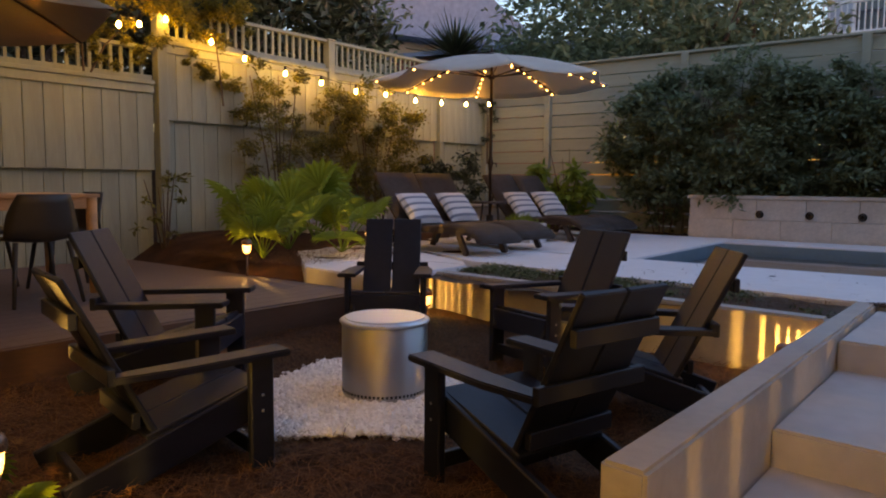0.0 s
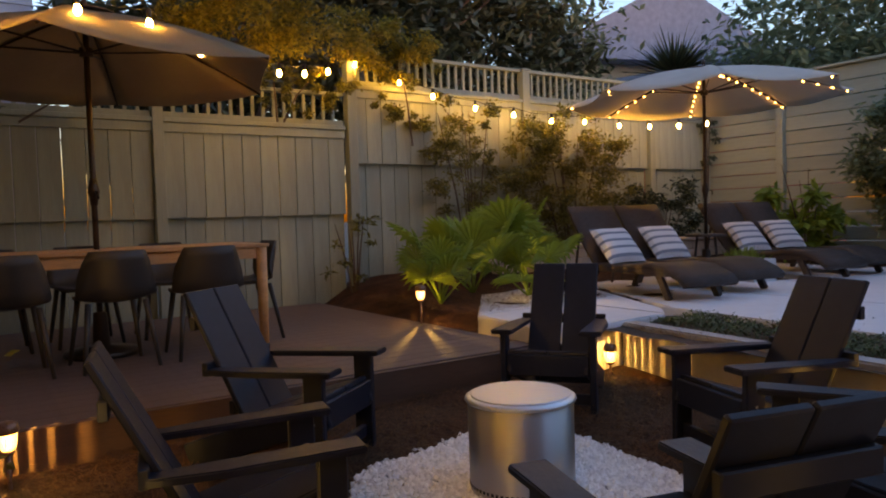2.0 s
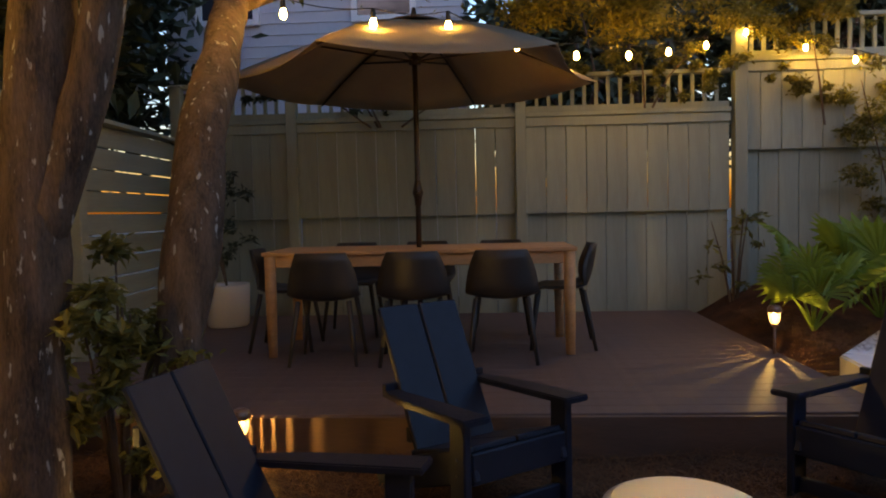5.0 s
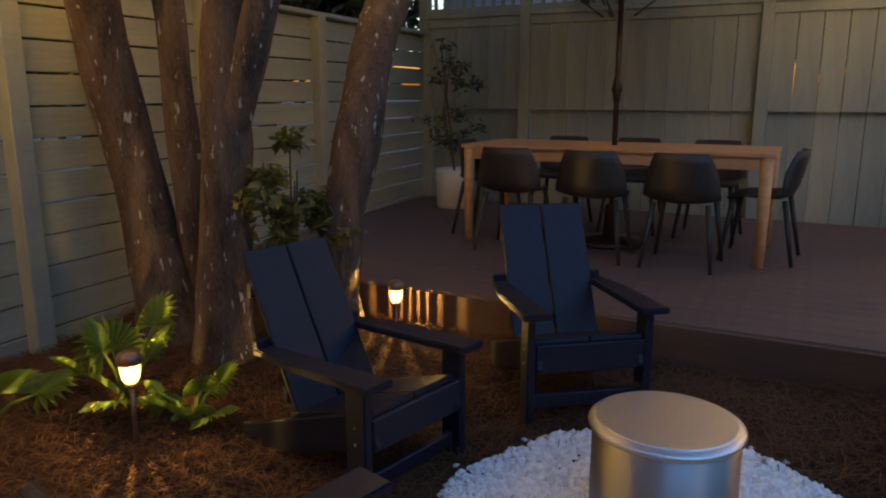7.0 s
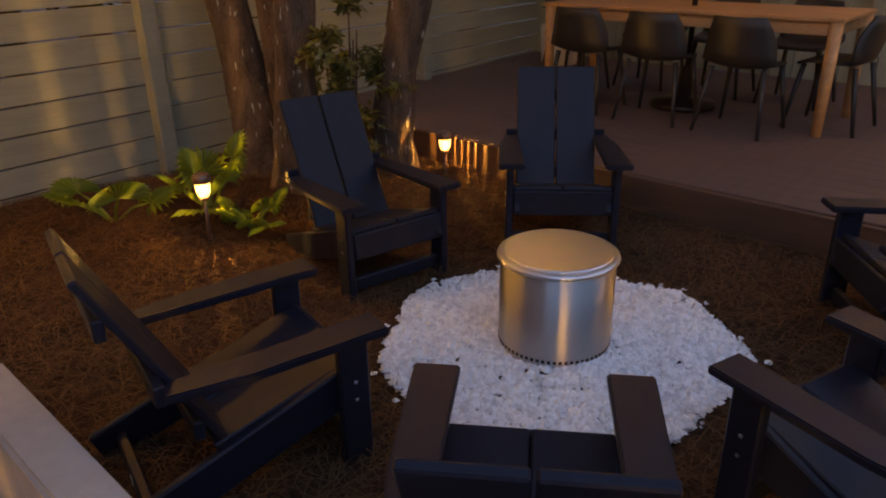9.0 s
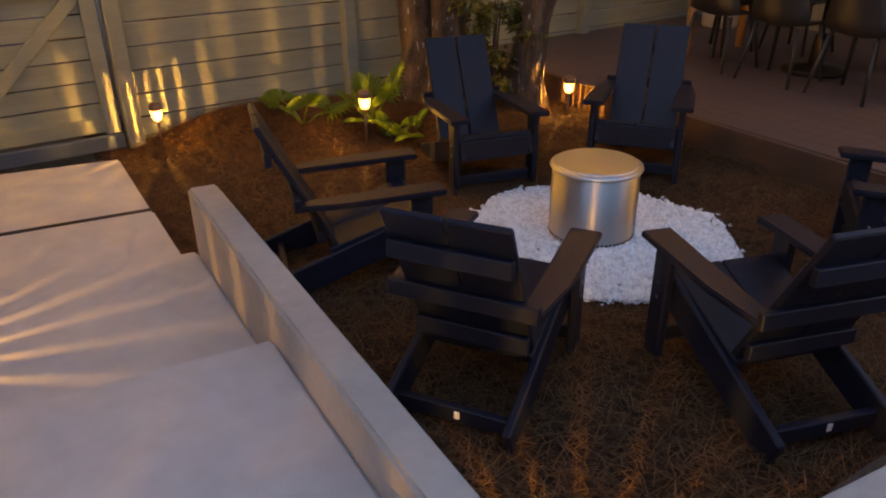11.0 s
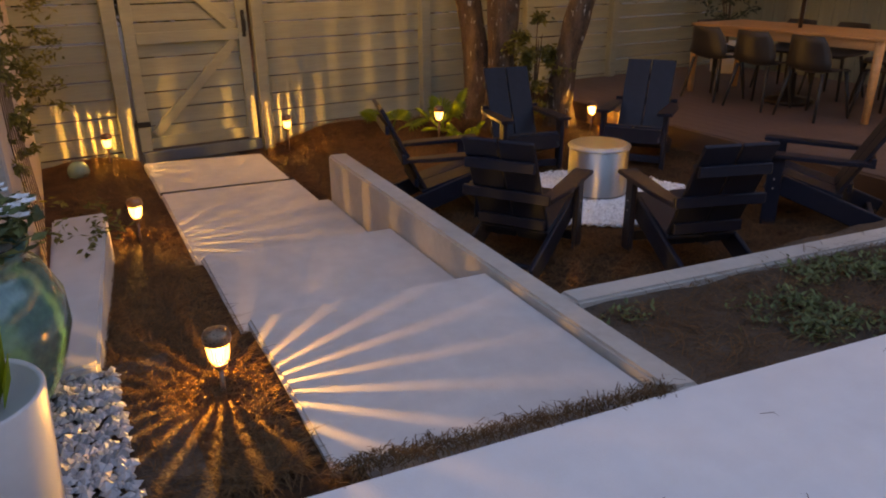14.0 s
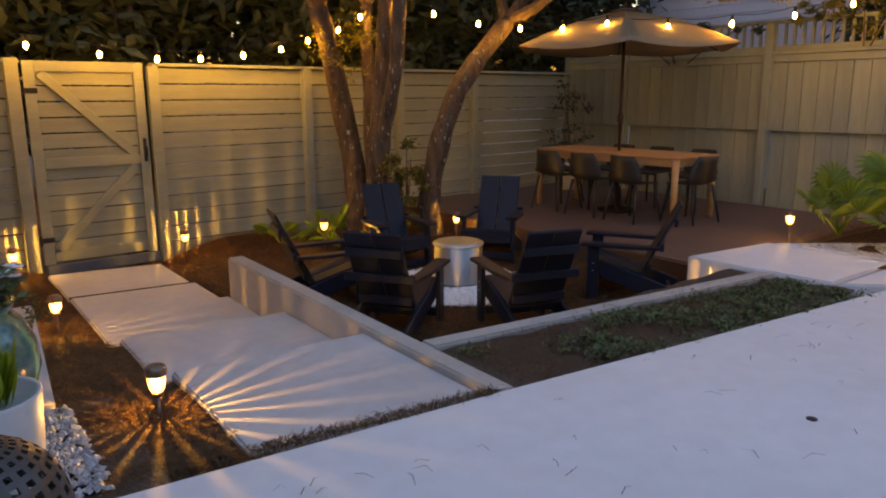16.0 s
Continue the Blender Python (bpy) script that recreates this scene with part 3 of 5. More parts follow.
# fence behind the pool, level boards
fence_n = thing("fence_north", pose(-7.15, 11.75, 0), "pale level-board fence behind the pool hedge", "fence", kind="structure")
NP = [0.05, 1.35, 3.7, 6.1, 8.5, 10.9, 13.4]
for x0, x1 in zip(NP, NP[1:]):
    hboards(fence_n, x0 + 0.05, x1 - 0.05, 0.3, 3.12, 0.0, 0.2, gap=0.012)
for x in NP:
    hpost(fence_n, x, 0.2, 3.15, y=-0.04)
rail(fence_n, (0, 0, 3.15), (13.4, 0, 3.15), 0.14, 0.035, material=M_FENCEH)

# spout wall at the far side of the pool
spout_wall = thing("wall_spout", I4, "travertine block wall with three bronze water spouts", "wall", kind="structure")
g = G()
g.box(pose(-0.05, 11.07, 0.67), 5.98, 0.22, 0.58, 0.004)
part("core", g, M_TRAV, spout_wall)
g = G()
g.box(pose(0, 0, 0), 0.605, 0.02, 0.27, 0.004)
tile_me = g.mesh("tile", M_TRAV)
for r in range(2):
    for i in range(10):
        x = -2.74 + i * 0.61 + (0.3 if r else 0)
        if x + 0.31 > 2.95:
            continue
        part("tile", tile_me, None, spout_wall).matrix_basis = pose(x, 10.95, 0.545 + r * 0.275)
g = G()
g.box(pose(-0.05, 11.06, 0.985), 6.05, 0.28, 0.05, 0.01)
part("coping", g, M_TRAV, spout_wall)
for x in (-2.09, -1.48, -0.88, -0.28, 0.4):
    g = G()
    g.lathe([(0, 0), (0.05, 0), (0.052, 0.012), (0.035, 0.02), (0.03, 0.06), (0.018, 0.06), (0.016, 0.01), (0, 0.01)], 16)
    part("spout", g, M_BRONZE, spout_wall, "round bronze water spout").matrix_basis = pose(x, 10.94, 0.76, 90, 0, 0)

# ledge and house wall east of the bed
slab("wall_ledge", [(1.352, 3.05), (1.62, 3.05), (1.69, 4.80), (1.52, 4.80)], -0.2, 0.45, M_CONC, "low white concrete ledge against the house")
g = G()
g.box(pose(2.35, 1.4, 2.2), 1.3, 5.4, 5.4, 0.01)
tagged(part("wall_house_south", g, M_STUCCO), "cream stucco house wall with climbing vine", "wall", kind="structure")
# the next two walls are never in view; added, they block low sky
g = G()
g.box(pose(6.2, 9.0, 2.2), 0.4, 14.0, 5.4, 0.01)
tagged(part("wall_house_east", g, M_STUCCO), "unseen cream stucco wall added beyond the pool deck", "wall", kind="structure")
g = G()
g.box(pose(4.6, 4.0, 2.2), 3.4, 0.3, 5.4, 0.01)
tagged(part("wall_house_return", g, M_STUCCO), "unseen cream stucco return wall added beside the house", "wall", kind="structure")

# ---- fire pit ----
PIT = (-1.912, 3.28)
pit = thing("fire_pit", pose(PIT[0], PIT[1], 0.105), "brushed steel smokeless fire pit on white stones", "fire pit")
g = G()
g.lathe([(0.203, 0.0), (0.210, 0.004), (0.213, 0.02), (0.213, 0.357), (0.207, 0.360), (0.207, 0.02)], 64)
part("drum", g, M_STEEL, pit, smooth=True)
g = G()
g.lathe([(0.207, 0.356), (0.220, 0.359), (0.225, 0.366), (0.222, 0.374), (0.214, 0.379), (0.19, 0.382), (0.185, 0.380)], 64)
part("rim", g, M_LID, pit, "polished flared rim", True)
g = G()
g.lathe([(0.200, 0.378), (0.200, 0.384), (0.197, 0.387), (0, 0.387)], 64)
part("lid", g, M_LID, pit, "flat round steel lid")
g = G()
for k in range(64):
    a = 2 * math.pi * k / 64
    g.box(pose(0, 0, 0, 0, 0, math.degrees(a)) @ pose(0.2125, 0, 0.03), 0.003, 0.012, 0.013, 0.001)
part("air_hole", g, M_DARK, pit, "ring of dark air holes")

# ---- lounge chairs round the pit ----


def adirondack():
    c = thing("adirondack_chair", I4, "dark navy slatted Adirondack chair facing the fire pit", "chair", "chairs round the fire pit")
    W = 0.25
    for s in (-1, 1):
        g = G()
        g.bar((s * W, -0.07, -0.01), (s * W, -0.07, 0.445), 0.035, 0.095, up=(0, 1, 0), c=0.006)
        part("front_leg", g, M_CHAIR, c)
        for z in (0.24, 0.30):
            g = G()
            g.box(pose(s * (W + 0.018), -0.07, z), 0.004, 0.010, 0.010, 0.001)
            part("screw", g, M_SCREW, c, "steel screw head")
        g = G()
        g.bar((s * (W - 0.035), -0.03, 0.285), (s * (W - 0.035), -0.74, 0.035), 0.03, 0.13, c=0.006)
        part("side_rail", g, M_CHAIR, c)
        g = G()
        x0, x1 = (W - 0.065), (W + 0.055)
        pts = [(s * x0, 0.03), (s * x1, 0.03), (s * (x1 - 0.005), -0.38), (s * (x1 - 0.04), -0.60), (s * (x0 + 0.01), -0.60)]
        bm = G()
        n = len(pts)
        zt = lambda y: 0.47 + (y) * 0.03
        bm.add([(x, y, zt(y) - 0.026) for x, y in pts] + [(x, y, zt(y)) for x, y in pts], [tuple(range(n)), tuple(range(n, 2 * n))] + [(i, (i + 1) % n, n + (i + 1) % n, n + i) for i in range(n)])
        ob = part("armrest", bm, M_CHAIR, c)
        b2 = bmesh.new()
        b2.from_mesh(ob.data)
        bmesh.ops.bevel(b2, geom=list(b2.edges), offset=0.005, segments=2, affect='EDGES')
        b2.to_mesh(ob.data)
        b2.free()
        g = G()
        x = s * 0.106
        g.bar((x, -0.045, 0.335), (x, -0.48, 0.205), 0.206, 0.024, c=0.005)
        part("seat_board", g, M_CHAIR, c)
        g = G()
        x = s * 0.104
        g.bar((x, -0.41, 0.145), (x, -0.735, 0.785), 0.200, 0.024, c=0.005)
        part("back_board", g, M_CHAIR, c)
    g = G()
    g.bar((-W + 0.02, -0.035, 0.265), (W - 0.02, -0.035, 0.265), 0.024, 0.12, c=0.005)
    part("front_apron", g, M_CHAIR, c)
    g = G()
    g.bar((-W + 0.02, -0.07, 0.075), (W - 0.02, -0.07, 0.075), 0.03, 0.06, c=0.005)
    part("front_stretcher", g, M_CHAIR, c)
    for f in (0.22, 0.50, 0.80):
        y, z = -0.41 - 0.325 * f - 0.03, 0.145 + 0.64 * f - 0.014
        wd = 0.232 if f != 0.50 else 0.29
        g = G()
        g.bar((-wd + 0.03, y, z), (wd - 0.03, y, z), 0.03, 0.06, c=0.004)
        part("back_batten", g, M_CHAIR, c)
    g = G()
    g.bar((-W + 0.03, -0.67, 0.055), (W - 0.03, -0.67, 0.055), 0.03, 0.06, c=0.004)
    st = part("rear_stretcher", g, M_CHAIR, c)
    g = G()
    g.box(pose(0.02, -0.6875, 0.06), 0.02, 0.003, 0.03, 0.001)
    part("maker_tag", g, M_LABEL, c, "small white tag")
    return c


CHAIRS = [((-2.58, 2.88), (0.79, 0.61)), ((-1.925, 2.465), (0.215, 0.977)), ((-1.125, 2.945), (-0.965, 0.263)), ((-1.11, 3.72), (-0.83, -0.56)), ((-1.70, 4.16), (-0.30, -0.95)), ((-2.66, 4.10), (0.60, -0.80))]
first = adirondack()
for i, ((x, y), (dx, dy)) in enumerate(CHAIRS):
    m = pose(x, y, (0.115, 0.05, 0.045, 0.065, 0.075, 0.095)[i], 0, 0, math.degrees(math.atan2(-dx, dy)))
    if i == 0:
        first.matrix_basis = m
    else:
        copy_thing(first, m)

# ---- dining table and chairs ----
TC = (-5.29, 2.28)
table = thing("dining_table", pose(TC[0], TC[1], DECK_Z), "long teak dining table with square legs", "table")
for i in range(6):
    g = G()
    g.box(pose(-0.335 + i * 0.134, 0, 0.735), 0.131, 2.20, 0.026, 0.003)
    part("tabletop_slat", g, M_TEAK, table)
for s in (-1, 1):
    for t in (-1, 1):
        g = G()
        g.tube([(s * 0.36, t * 1.05, 0.0), (s * 0.36, t * 1.05, 0.35), (s * 0.36, t * 1.05, 0.722)], [0.032, 0.038, 0.041], 16)
        part("leg", g, M_TEAK, table, smooth=True)
    g = G()
    g.bar((s * 0.36, -1.01, 0.68), (s * 0.36, 1.01, 0.68), 0.025, 0.085)
    part("apron", g, M_TEAK, table)
    g = G()
    g.bar((-0.325, s * 1.05, 0.68), (0.325, s * 1.05, 0.68), 0.025, 0.085)
    part("apron", g, M_TEAK, table)


def dining_chair():
    c = thing("dining_chair", I4, "dark charcoal moulded armchair at the teak table", "chair", "chairs round the dining table")
    prof = [(0.20, 0.43), (0.12, 0.435), (0.0, 0.425), (-0.12, 0.43), (-0.19, 0.46), (-0.22, 0.53), (-0.24, 0.61), (-0.255, 0.69), (-0.265, 0.755)]
    half = [0.185, 0.21, 0.225, 0.235, 0.24, 0.235, 0.22, 0.195, 0.165]
    lift = [0.0, 0.02, 0.03, 0.035, 0.02, 0.0, 0.0, 0.0, 0.0]
    curl = [0.0, 0.0, 0.0, 0.0, 0.03, 0.07, 0.085, 0.07, 0.05]
    vs, n = [], 9
    for (y, z), h, lf, cu in zip(prof, half, lift, curl):
        for k in range(n):
            u = -1 + 2 * k / (n - 1)
            vs.append((u * h, y + cu * u * u, z + lf * u * u))
    fs = [(i * n + k, i * n + k + 1, (i + 1) * n + k + 1, (i + 1) * n + k) for i in range(len(prof) - 1) for k in range(n - 1)]
    g = G()
    g.add(vs, fs)
    sh = part("shell", g, M_PLASTIC, c, smooth=True)
    so = sh.modifiers.new("thick", 'SOLIDIFY')
    so.thickness, so.offset = 0.016, 0
    for s in (-1, 1):
        for y0, y1 in ((0.16, 0.22), (-0.16, -0.24)):
            g = G()
            g.tube([(s * 0.17, y0, 0.43), (s * 0.225, y1, 0.0)], [0.019, 0.013], 8)
            part("leg", g, M_PLASTIC, c, smooth=True)
    return c


dc = dining_chair()
spots = [(-4.82, 1.66, 91), (-4.80, 2.26, 93), (-4.82, 2.86, 88), (-5.92, 1.64, -90), (-5.94, 2.26, -88), (-5.92, 2.88, -92), (-5.28, 3.30, 176), (-5.32, 1.24, 2)]
for i, (x, y, a) in enumerate(spots):
    m = pose(x, y, DECK_Z, 0, 0, a)
    if i == 0:
        dc.matrix_basis = m
    else:
        copy_thing(dc, m)

# ---- umbrellas ----


def umbrella(x, y, z0, apex, rim, ax, ay, yaw, canvas, base, label, knob, sides=6, pole_tilt=0.0):
    u = thing("patio_umbrella", pose(x, y, z0, 0, 0, yaw), label, "umbrella")
    g = G()
    g.tube([(0, 0, 0.02), (0, 0, apex - 0.02)], 0.02, 14)
    part("pole", g, M_BRONZE, u, smooth=True)
    g = G()
    g.lathe([(0, knob - 0.09), (0.024, knob - 0.09), (0.03, knob - 0.03), (0.042, knob), (0.03, knob + 0.05), (0.024, knob + 0.09), (0, knob + 0.09)], 16)
    g.tube([(0.03, 0, knob), (0.075, 0, knob), (0.08, 0, knob - 0.05)], 0.008, 8)
    part("crank", g, M_BRONZE, u, "bronze crank housing", smooth=True)
    g = G()
    if base:
        g.lathe([(0, 0), (0.24, 0), (0.25, 0.02), (0.24, 0.045), (0.06, 0.07), (0.045, 0.30), (0.03, 0.31), (0, 0.31)], 32)
        part("base", g, M_BRONZE, u, smooth=True)
    cor = [Vector((ax * math.cos(2 * math.pi * k / sides + math.pi / sides), ay * math.sin(2 * math.pi * k / sides + math.pi / sides), rim)) for k in range(sides)]
    top = Vector((0, 0, apex))
    g = G()
    nu, nv = 8, 8
    for k in range(sides):
        a, b = cor[k], cor[(k + 1) % sides]
        vs, fs = [], []
        for i in range(nu + 1):
            f = i / nu
            for j in range(nv + 1):
                h = j / nv
                p = top.lerp(a.lerp(b, h), f)
                sag = 4 * h * (1 - h)
                p.z += 0.05 * math.sin(math.pi * f) - 0.055 * sag * f
                p.x -= p.x * 0.035 * sag * f
                p.y -= p.y * 0.035 * sag * f
                vs.append(p)
        for i in range(nu):
            for j in range(nv):
                fs.append((i * (nv + 1) + j, i * (nv + 1) + j + 1, (i + 1) * (nv + 1) + j + 1, (i + 1) * (nv + 1) + j))
        g.add(vs, fs)
    can = part("canopy", g, canvas, u, smooth=True)
    so = can.modifiers.new("thick", 'SOLIDIFY')
    so.thickness = 0.004
    g = G()
    g.lathe([(0.0, apex + 0.09), (0.012, apex + 0.085), (0.022, apex + 0.05), (0.02, apex + 0.02), (0.20, apex - 0.02), (0.20, apex - 0.03)], 16)
    part("finial", g, M_BRONZE, u)
    hub = apex - 0.30
    g = G()
    g.lathe([(0.02, hub - 0.03), (0.045, hub - 0.03), (0.045, hub + 0.03), (0.02, hub + 0.03)], 16)
    part("hub", g, M_BRONZE, u, smooth=True)
    for k in range(sides):
        c = cor[k]
        pts = [top.lerp(c, f) + Vector((0, 0, 0.05 * math.sin(math.pi * f) - 0.022)) for f in (0.02, 0.25, 0.5, 0.75, 0.985)]
        g = G()
        g.tube(pts, 0.009, 6)
        rb = part("rib", g, M_BRONZE, u)
        g = G()
        g.tube([(c.x * 0.02, c.y * 0.02, hub), pts[2] - Vector((0, 0, 0.008))], 0.008, 6)
        part("strut", g, M_BRONZE, rb)
    return u, cor, top


umbrella(-5.27, 2.26, DECK_Z, 2.42, 1.98, 1.40, 1.40, 12, M_CANVAS, True, "taupe canvas market umbrella through the dining table", 1.15)
u2, cor2, top2 = umbrella(-5.0, 8.78, 0.42, 2.44, 2.07, 1.60, 1.60, 20, M_CANVAS2, True, "beige canvas umbrella strung with fairy lights by the loungers", 1.0, 8)
for k in range(8):
    g = G()
    for i in range(2, 11):
        f = i / 10.5
        p = top2.lerp(cor2[k], f) + Vector((0, 0, 0.05 * math.sin(math.pi * f) - 0.042))
        g.lathe([(0, 0.011), (0.009, 0.006), (0.011, 0), (0.009, -0.007), (0, -0.011)], 6, p)
    part("fairy_light", g, M_FAIRY, u2, "row of tiny lit bulbs")

# ---- path lanterns ----


def lantern():
    ln = thing("path_lantern", I4, "lit bronze path lantern on a stake in the straw", "lantern", "path lanterns")
    g = G()
    g.tube([(0, 0, -0.13), (0, 0, 0.135)], 0.009, 10)
    part("stake", g, M_LAMPM, ln, smooth=True)
    g = G()
    g.lathe([(0, 0.128), (0.022, 0.130), (0.028, 0.142), (0.020, 0.146), (0, 0.146)], 24)
    part("collar", g, M_LAMPM, ln, smooth=True)
    n = 22
    g = G()
    for k in range(n):
        a = 2 * math.pi * k / n
        prof = [(0.016, 0.146), (0.027, 0.160), (0.032, 0.185), (0.034, 0.216)]
        for (r0, z0), (r1, z1) in zip(prof, prof[1:]):
            da = 2 * math.pi / n * 0.40
            vs = []
            for r, z in ((r0, z0), (r1, z1)):
                for b in (a - da, a + da):
                    vs += [(r * math.cos(b), r * math.sin(b), z), ((r + 0.004) * math.cos(b), (r + 0.004) * math.sin(b), z)]
            g.add(vs, [(0, 4, 6, 2), (1, 3, 7, 5), (0, 1, 5, 4), (2, 6, 7, 3)])
    part("globe", g, M_RIB, ln, "ribbed frosted glass globe, lit")
    g = G()
    g.lathe([(0.036, 0.218), (0.043, 0.220), (0.047, 0.230), (0.046, 0.246), (0.040, 0.262), (0.024, 0.270), (0, 0.272)], 28)
    g.lathe([(0.036, 0.217), (0.03, 0.2185), (0, 0.2185)], 28)
    part("cap", g, M_LAMPM, ln, "domed bronze cap", smooth=True)
    lamp = bpy.data.lights.new("lantern_light", 'POINT')
    lamp.energy, lamp.color, lamp.shadow_soft_size = 12.0, WARM, 0.0016
    lo = new("light", lamp)
    lo.parent = ln
    lo.matrix_basis = pose(0, 0, 0.188)
    return ln


LAN = [(-4.87, 4.69, 0.365), (-4.65, 6.05, 0.42), (-3.24, 1.568, 0.13), (-1.609, 1.377, 0.21), (-0.462, 0.38, 0.07), (1.155, 0.44, 0.09), (1.18, 2.733, 0.145), (1.17, 5.10, 0.36), (-0.41, 4.88, 0.015), (-3.10, 5.08, 0.04)]
ln0 = lantern()
for i, (x, y, z) in enumerate(LAN):
    if i == 0:
        ln0.matrix_basis = pose(x, y, z)
    else:
        ln = copy_thing(ln0, pose(x, y, z, 0, 0, i * 7))
        if i == 9:
            # turned down so the wall close by is not overlit; half sunk in the straw
            for lo in ln.children:
                if lo.type == 'LIGHT':
                    lo.data = lo.data.copy()
                    lo.data.energy = 4.5

# ---- string lights ----
RUN_A = [(-6.97, 5.25, 2.93), (-6.86, 5.75, 2.75), (-6.80, 6.17, 2.61), (-6.80, 6.79, 2.51), (-6.78, 7.38, 2.46), (-6.65, 7.9, 2.39), (-6.6, 8.45, 2.40), (-6.5, 9.0, 2.36), (-6.4, 9.5, 2.36), (-6.3, 10.0, 2.38), (-6.2, 10.5, 2.42)]
RUN_B = [(-6.77, 4.82, 2.78), (-6.38, 4.38, 2.65), (-5.99, 3.96, 2.55), (-5.58, 3.48, 2.48), (-5.1, 3.0, 2.46), (-4.62, 2.54, 2.50), (-4.38, 2.09, 2.47), (-4.2, 1.58, 2.50), (-3.62, 1.5, 2.53), (-2.98, 1.5, 2.60), (-2.72, 1.30, 2.7)]
RUN_C = [(-2.65, 0.50, 2.631), (-2.35, 0.50, 2.476), (-1.96, 0.50, 2.340), (-1.63, 0.50, 2.234), (-1.19, 0.50, 2.156), (-0.73, 0.50, 2.113), (-0.29, 0.50, 2.098), (0.24, 0.50, 2.127), (0.85, 0.50, 2.190), (1.42, 0.50, 2.321)]


def string_lights(run, label):
    s = thing("string_lights", I4, label, "string lights", "string lights over the yard")
    g = G()
    pts = []
    for a, b in zip(run, run[1:]):
        a, b = Vector(a), Vector(b)
        for i in range(5):
            f = i / 5
            pts.append(a.lerp(b, f) + Vector((0, 0, 0.10 - 0.03 * 4 * f * (1 - f))))
    pts.append(Vector(run[-1]) + Vector((0, 0, 0.10)))
    g.tube(pts, 0.004, 5)
    part("cable", g, M_BLACK, s)
    for p in run:
        g = G()
        g.lathe([(0, 0.10), (0.014, 0.10), (0.017, 0.06), (0.015, 0.035), (0, 0.035)], 10, p)
        so = part("socket", g, M_BLACK, s)
        g = G()
        g.lathe([(0.012, 0.036), (0.018, 0.020), (0.022, 0.002), (0.018, -0.014), (0.008, -0.024), (0, -0.027)], 12, p)
        part("bulb", g, M_BULB, so, smooth=True)


string_lights(RUN_A, "black cable of lit warm bulbs along the tall fence")
string_lights(RUN_B, "black cable of lit warm bulbs over the dining table")
string_lights(RUN_C, "black cable of lit warm bulbs above the gate fence")

# ---- loungers ----


def lounger():
    c = thing("sun_lounger", I4, "brown woven wicker sun lounger with raised back", "lounger", "loungers by the pool")

    def sheet_part(name, prof, half, thick):
        g = G()
        n = 4
        vs = [(-half + 2 * half * k / (n - 1), y, z) for y, z in prof for k in range(n)]
        g.add(vs, [(i * n + k, i * n + k + 1, (i + 1) * n + k + 1, (i + 1) * n + k) for i in range(len(prof) - 1) for k in range(n - 1)])
        ob = part(name, g, M_WICKER, c, smooth=True)
        so = ob.modifiers.new("thick", 'SOLIDIFY')
        so.thickness, so.offset = thick, 0
        return ob

    sheet_part("seat_deck", [(0.0, 0.25), (0.3, 0.235), (0.6, 0.25), (0.85, 0.285), (1.1, 0.27), (1.3, 0.20), (1.38, 0.14)], 0.29, 0.05)
    sheet_part("backrest", [(0.02, 0.26), (-0.15, 0.43), (-0.30, 0.61), (-0.42, 0.76), (-0.49, 0.84)], 0.28, 0.04)
    for s in (-1, 1):
        g = G()
        g.bar((s * 0.27, -0.02, 0.23), (s * 0.27, 1.15, 0.235), 0.035, 0.06)
        part("side_rail", g, M_WICKER, c)
        g = G()
        g.bar((s * 0.27, 1.02, 0.23), (s * 0.27, 1.16, 0.0), 0.04, 0.07, up=(0, 1, 0))
        part("leg", g, M_WICKER, c)
        g = G()
        g.bar((s * 0.27, 0.06, 0.23), (s * 0.27, -0.08, 0.0), 0.04, 0.06, up=(0, 1, 0))
        part("leg", g, M_WICKER, c)
        g = G()
        g.bar((s * 0.24, -0.30, 0.61), (s * 0.24, -0.44, 0.012), 0.022, 0.022)
        part("prop", g, M_WICKER, c)
    return c


lg0 = lounger()


def pillow(m):
    t = thing("throw_pillow", m, "white throw pillow with blue-grey stripes on a lounger", "pillow", "striped pillows")
    n = 14
    g, h = G(), G()
    for side in (1, -1):
        vs = []
        for i in range(n + 1):
            for j in range(n + 1):
                u, v = -1 + 2 * i / n, -1 + 2 * j / n
                puff = max(0.0, (1 - u ** 4) * (1 - v ** 4)) ** 0.55
                pin = 1 - 0.06 * (1 - abs(u * v))
                vs.append((0.235 * u * pin, side * 0.075 * puff, 0.235 * v * pin))
        for i in range(n):
            for j in range(n):
                tgt = h if j % 3 == 1 else g
                q = [vs[i * (n + 1) + j], vs[i * (n + 1) + j + 1], vs[(i + 1) * (n + 1) + j + 1], vs[(i + 1) * (n + 1) + j]]
                tgt.add(q, [(0, 1, 2, 3)])
    part("cover", g, M_PILLOW, t, smooth=True)
    part("stripe", h, M_STRIPE, t, smooth=True)
    return t


LOUNGE = [(-4.83, 7.06, -103), (-4.87, 7.84, -103), (-4.87, 9.36, -102), (-4.87, 10.12, -103)]
for i, (x, y, a) in enumerate(LOUNGE):
    m = pose(x, y, 0.42, 0, 0, a)
    if i == 0:
        lg0.matrix_basis = m
    else:
        copy_thing(lg0, m)
    pillow(m @ pose(0.0, 0.02, 0.44, 44, 0, 6 - 3 * i))

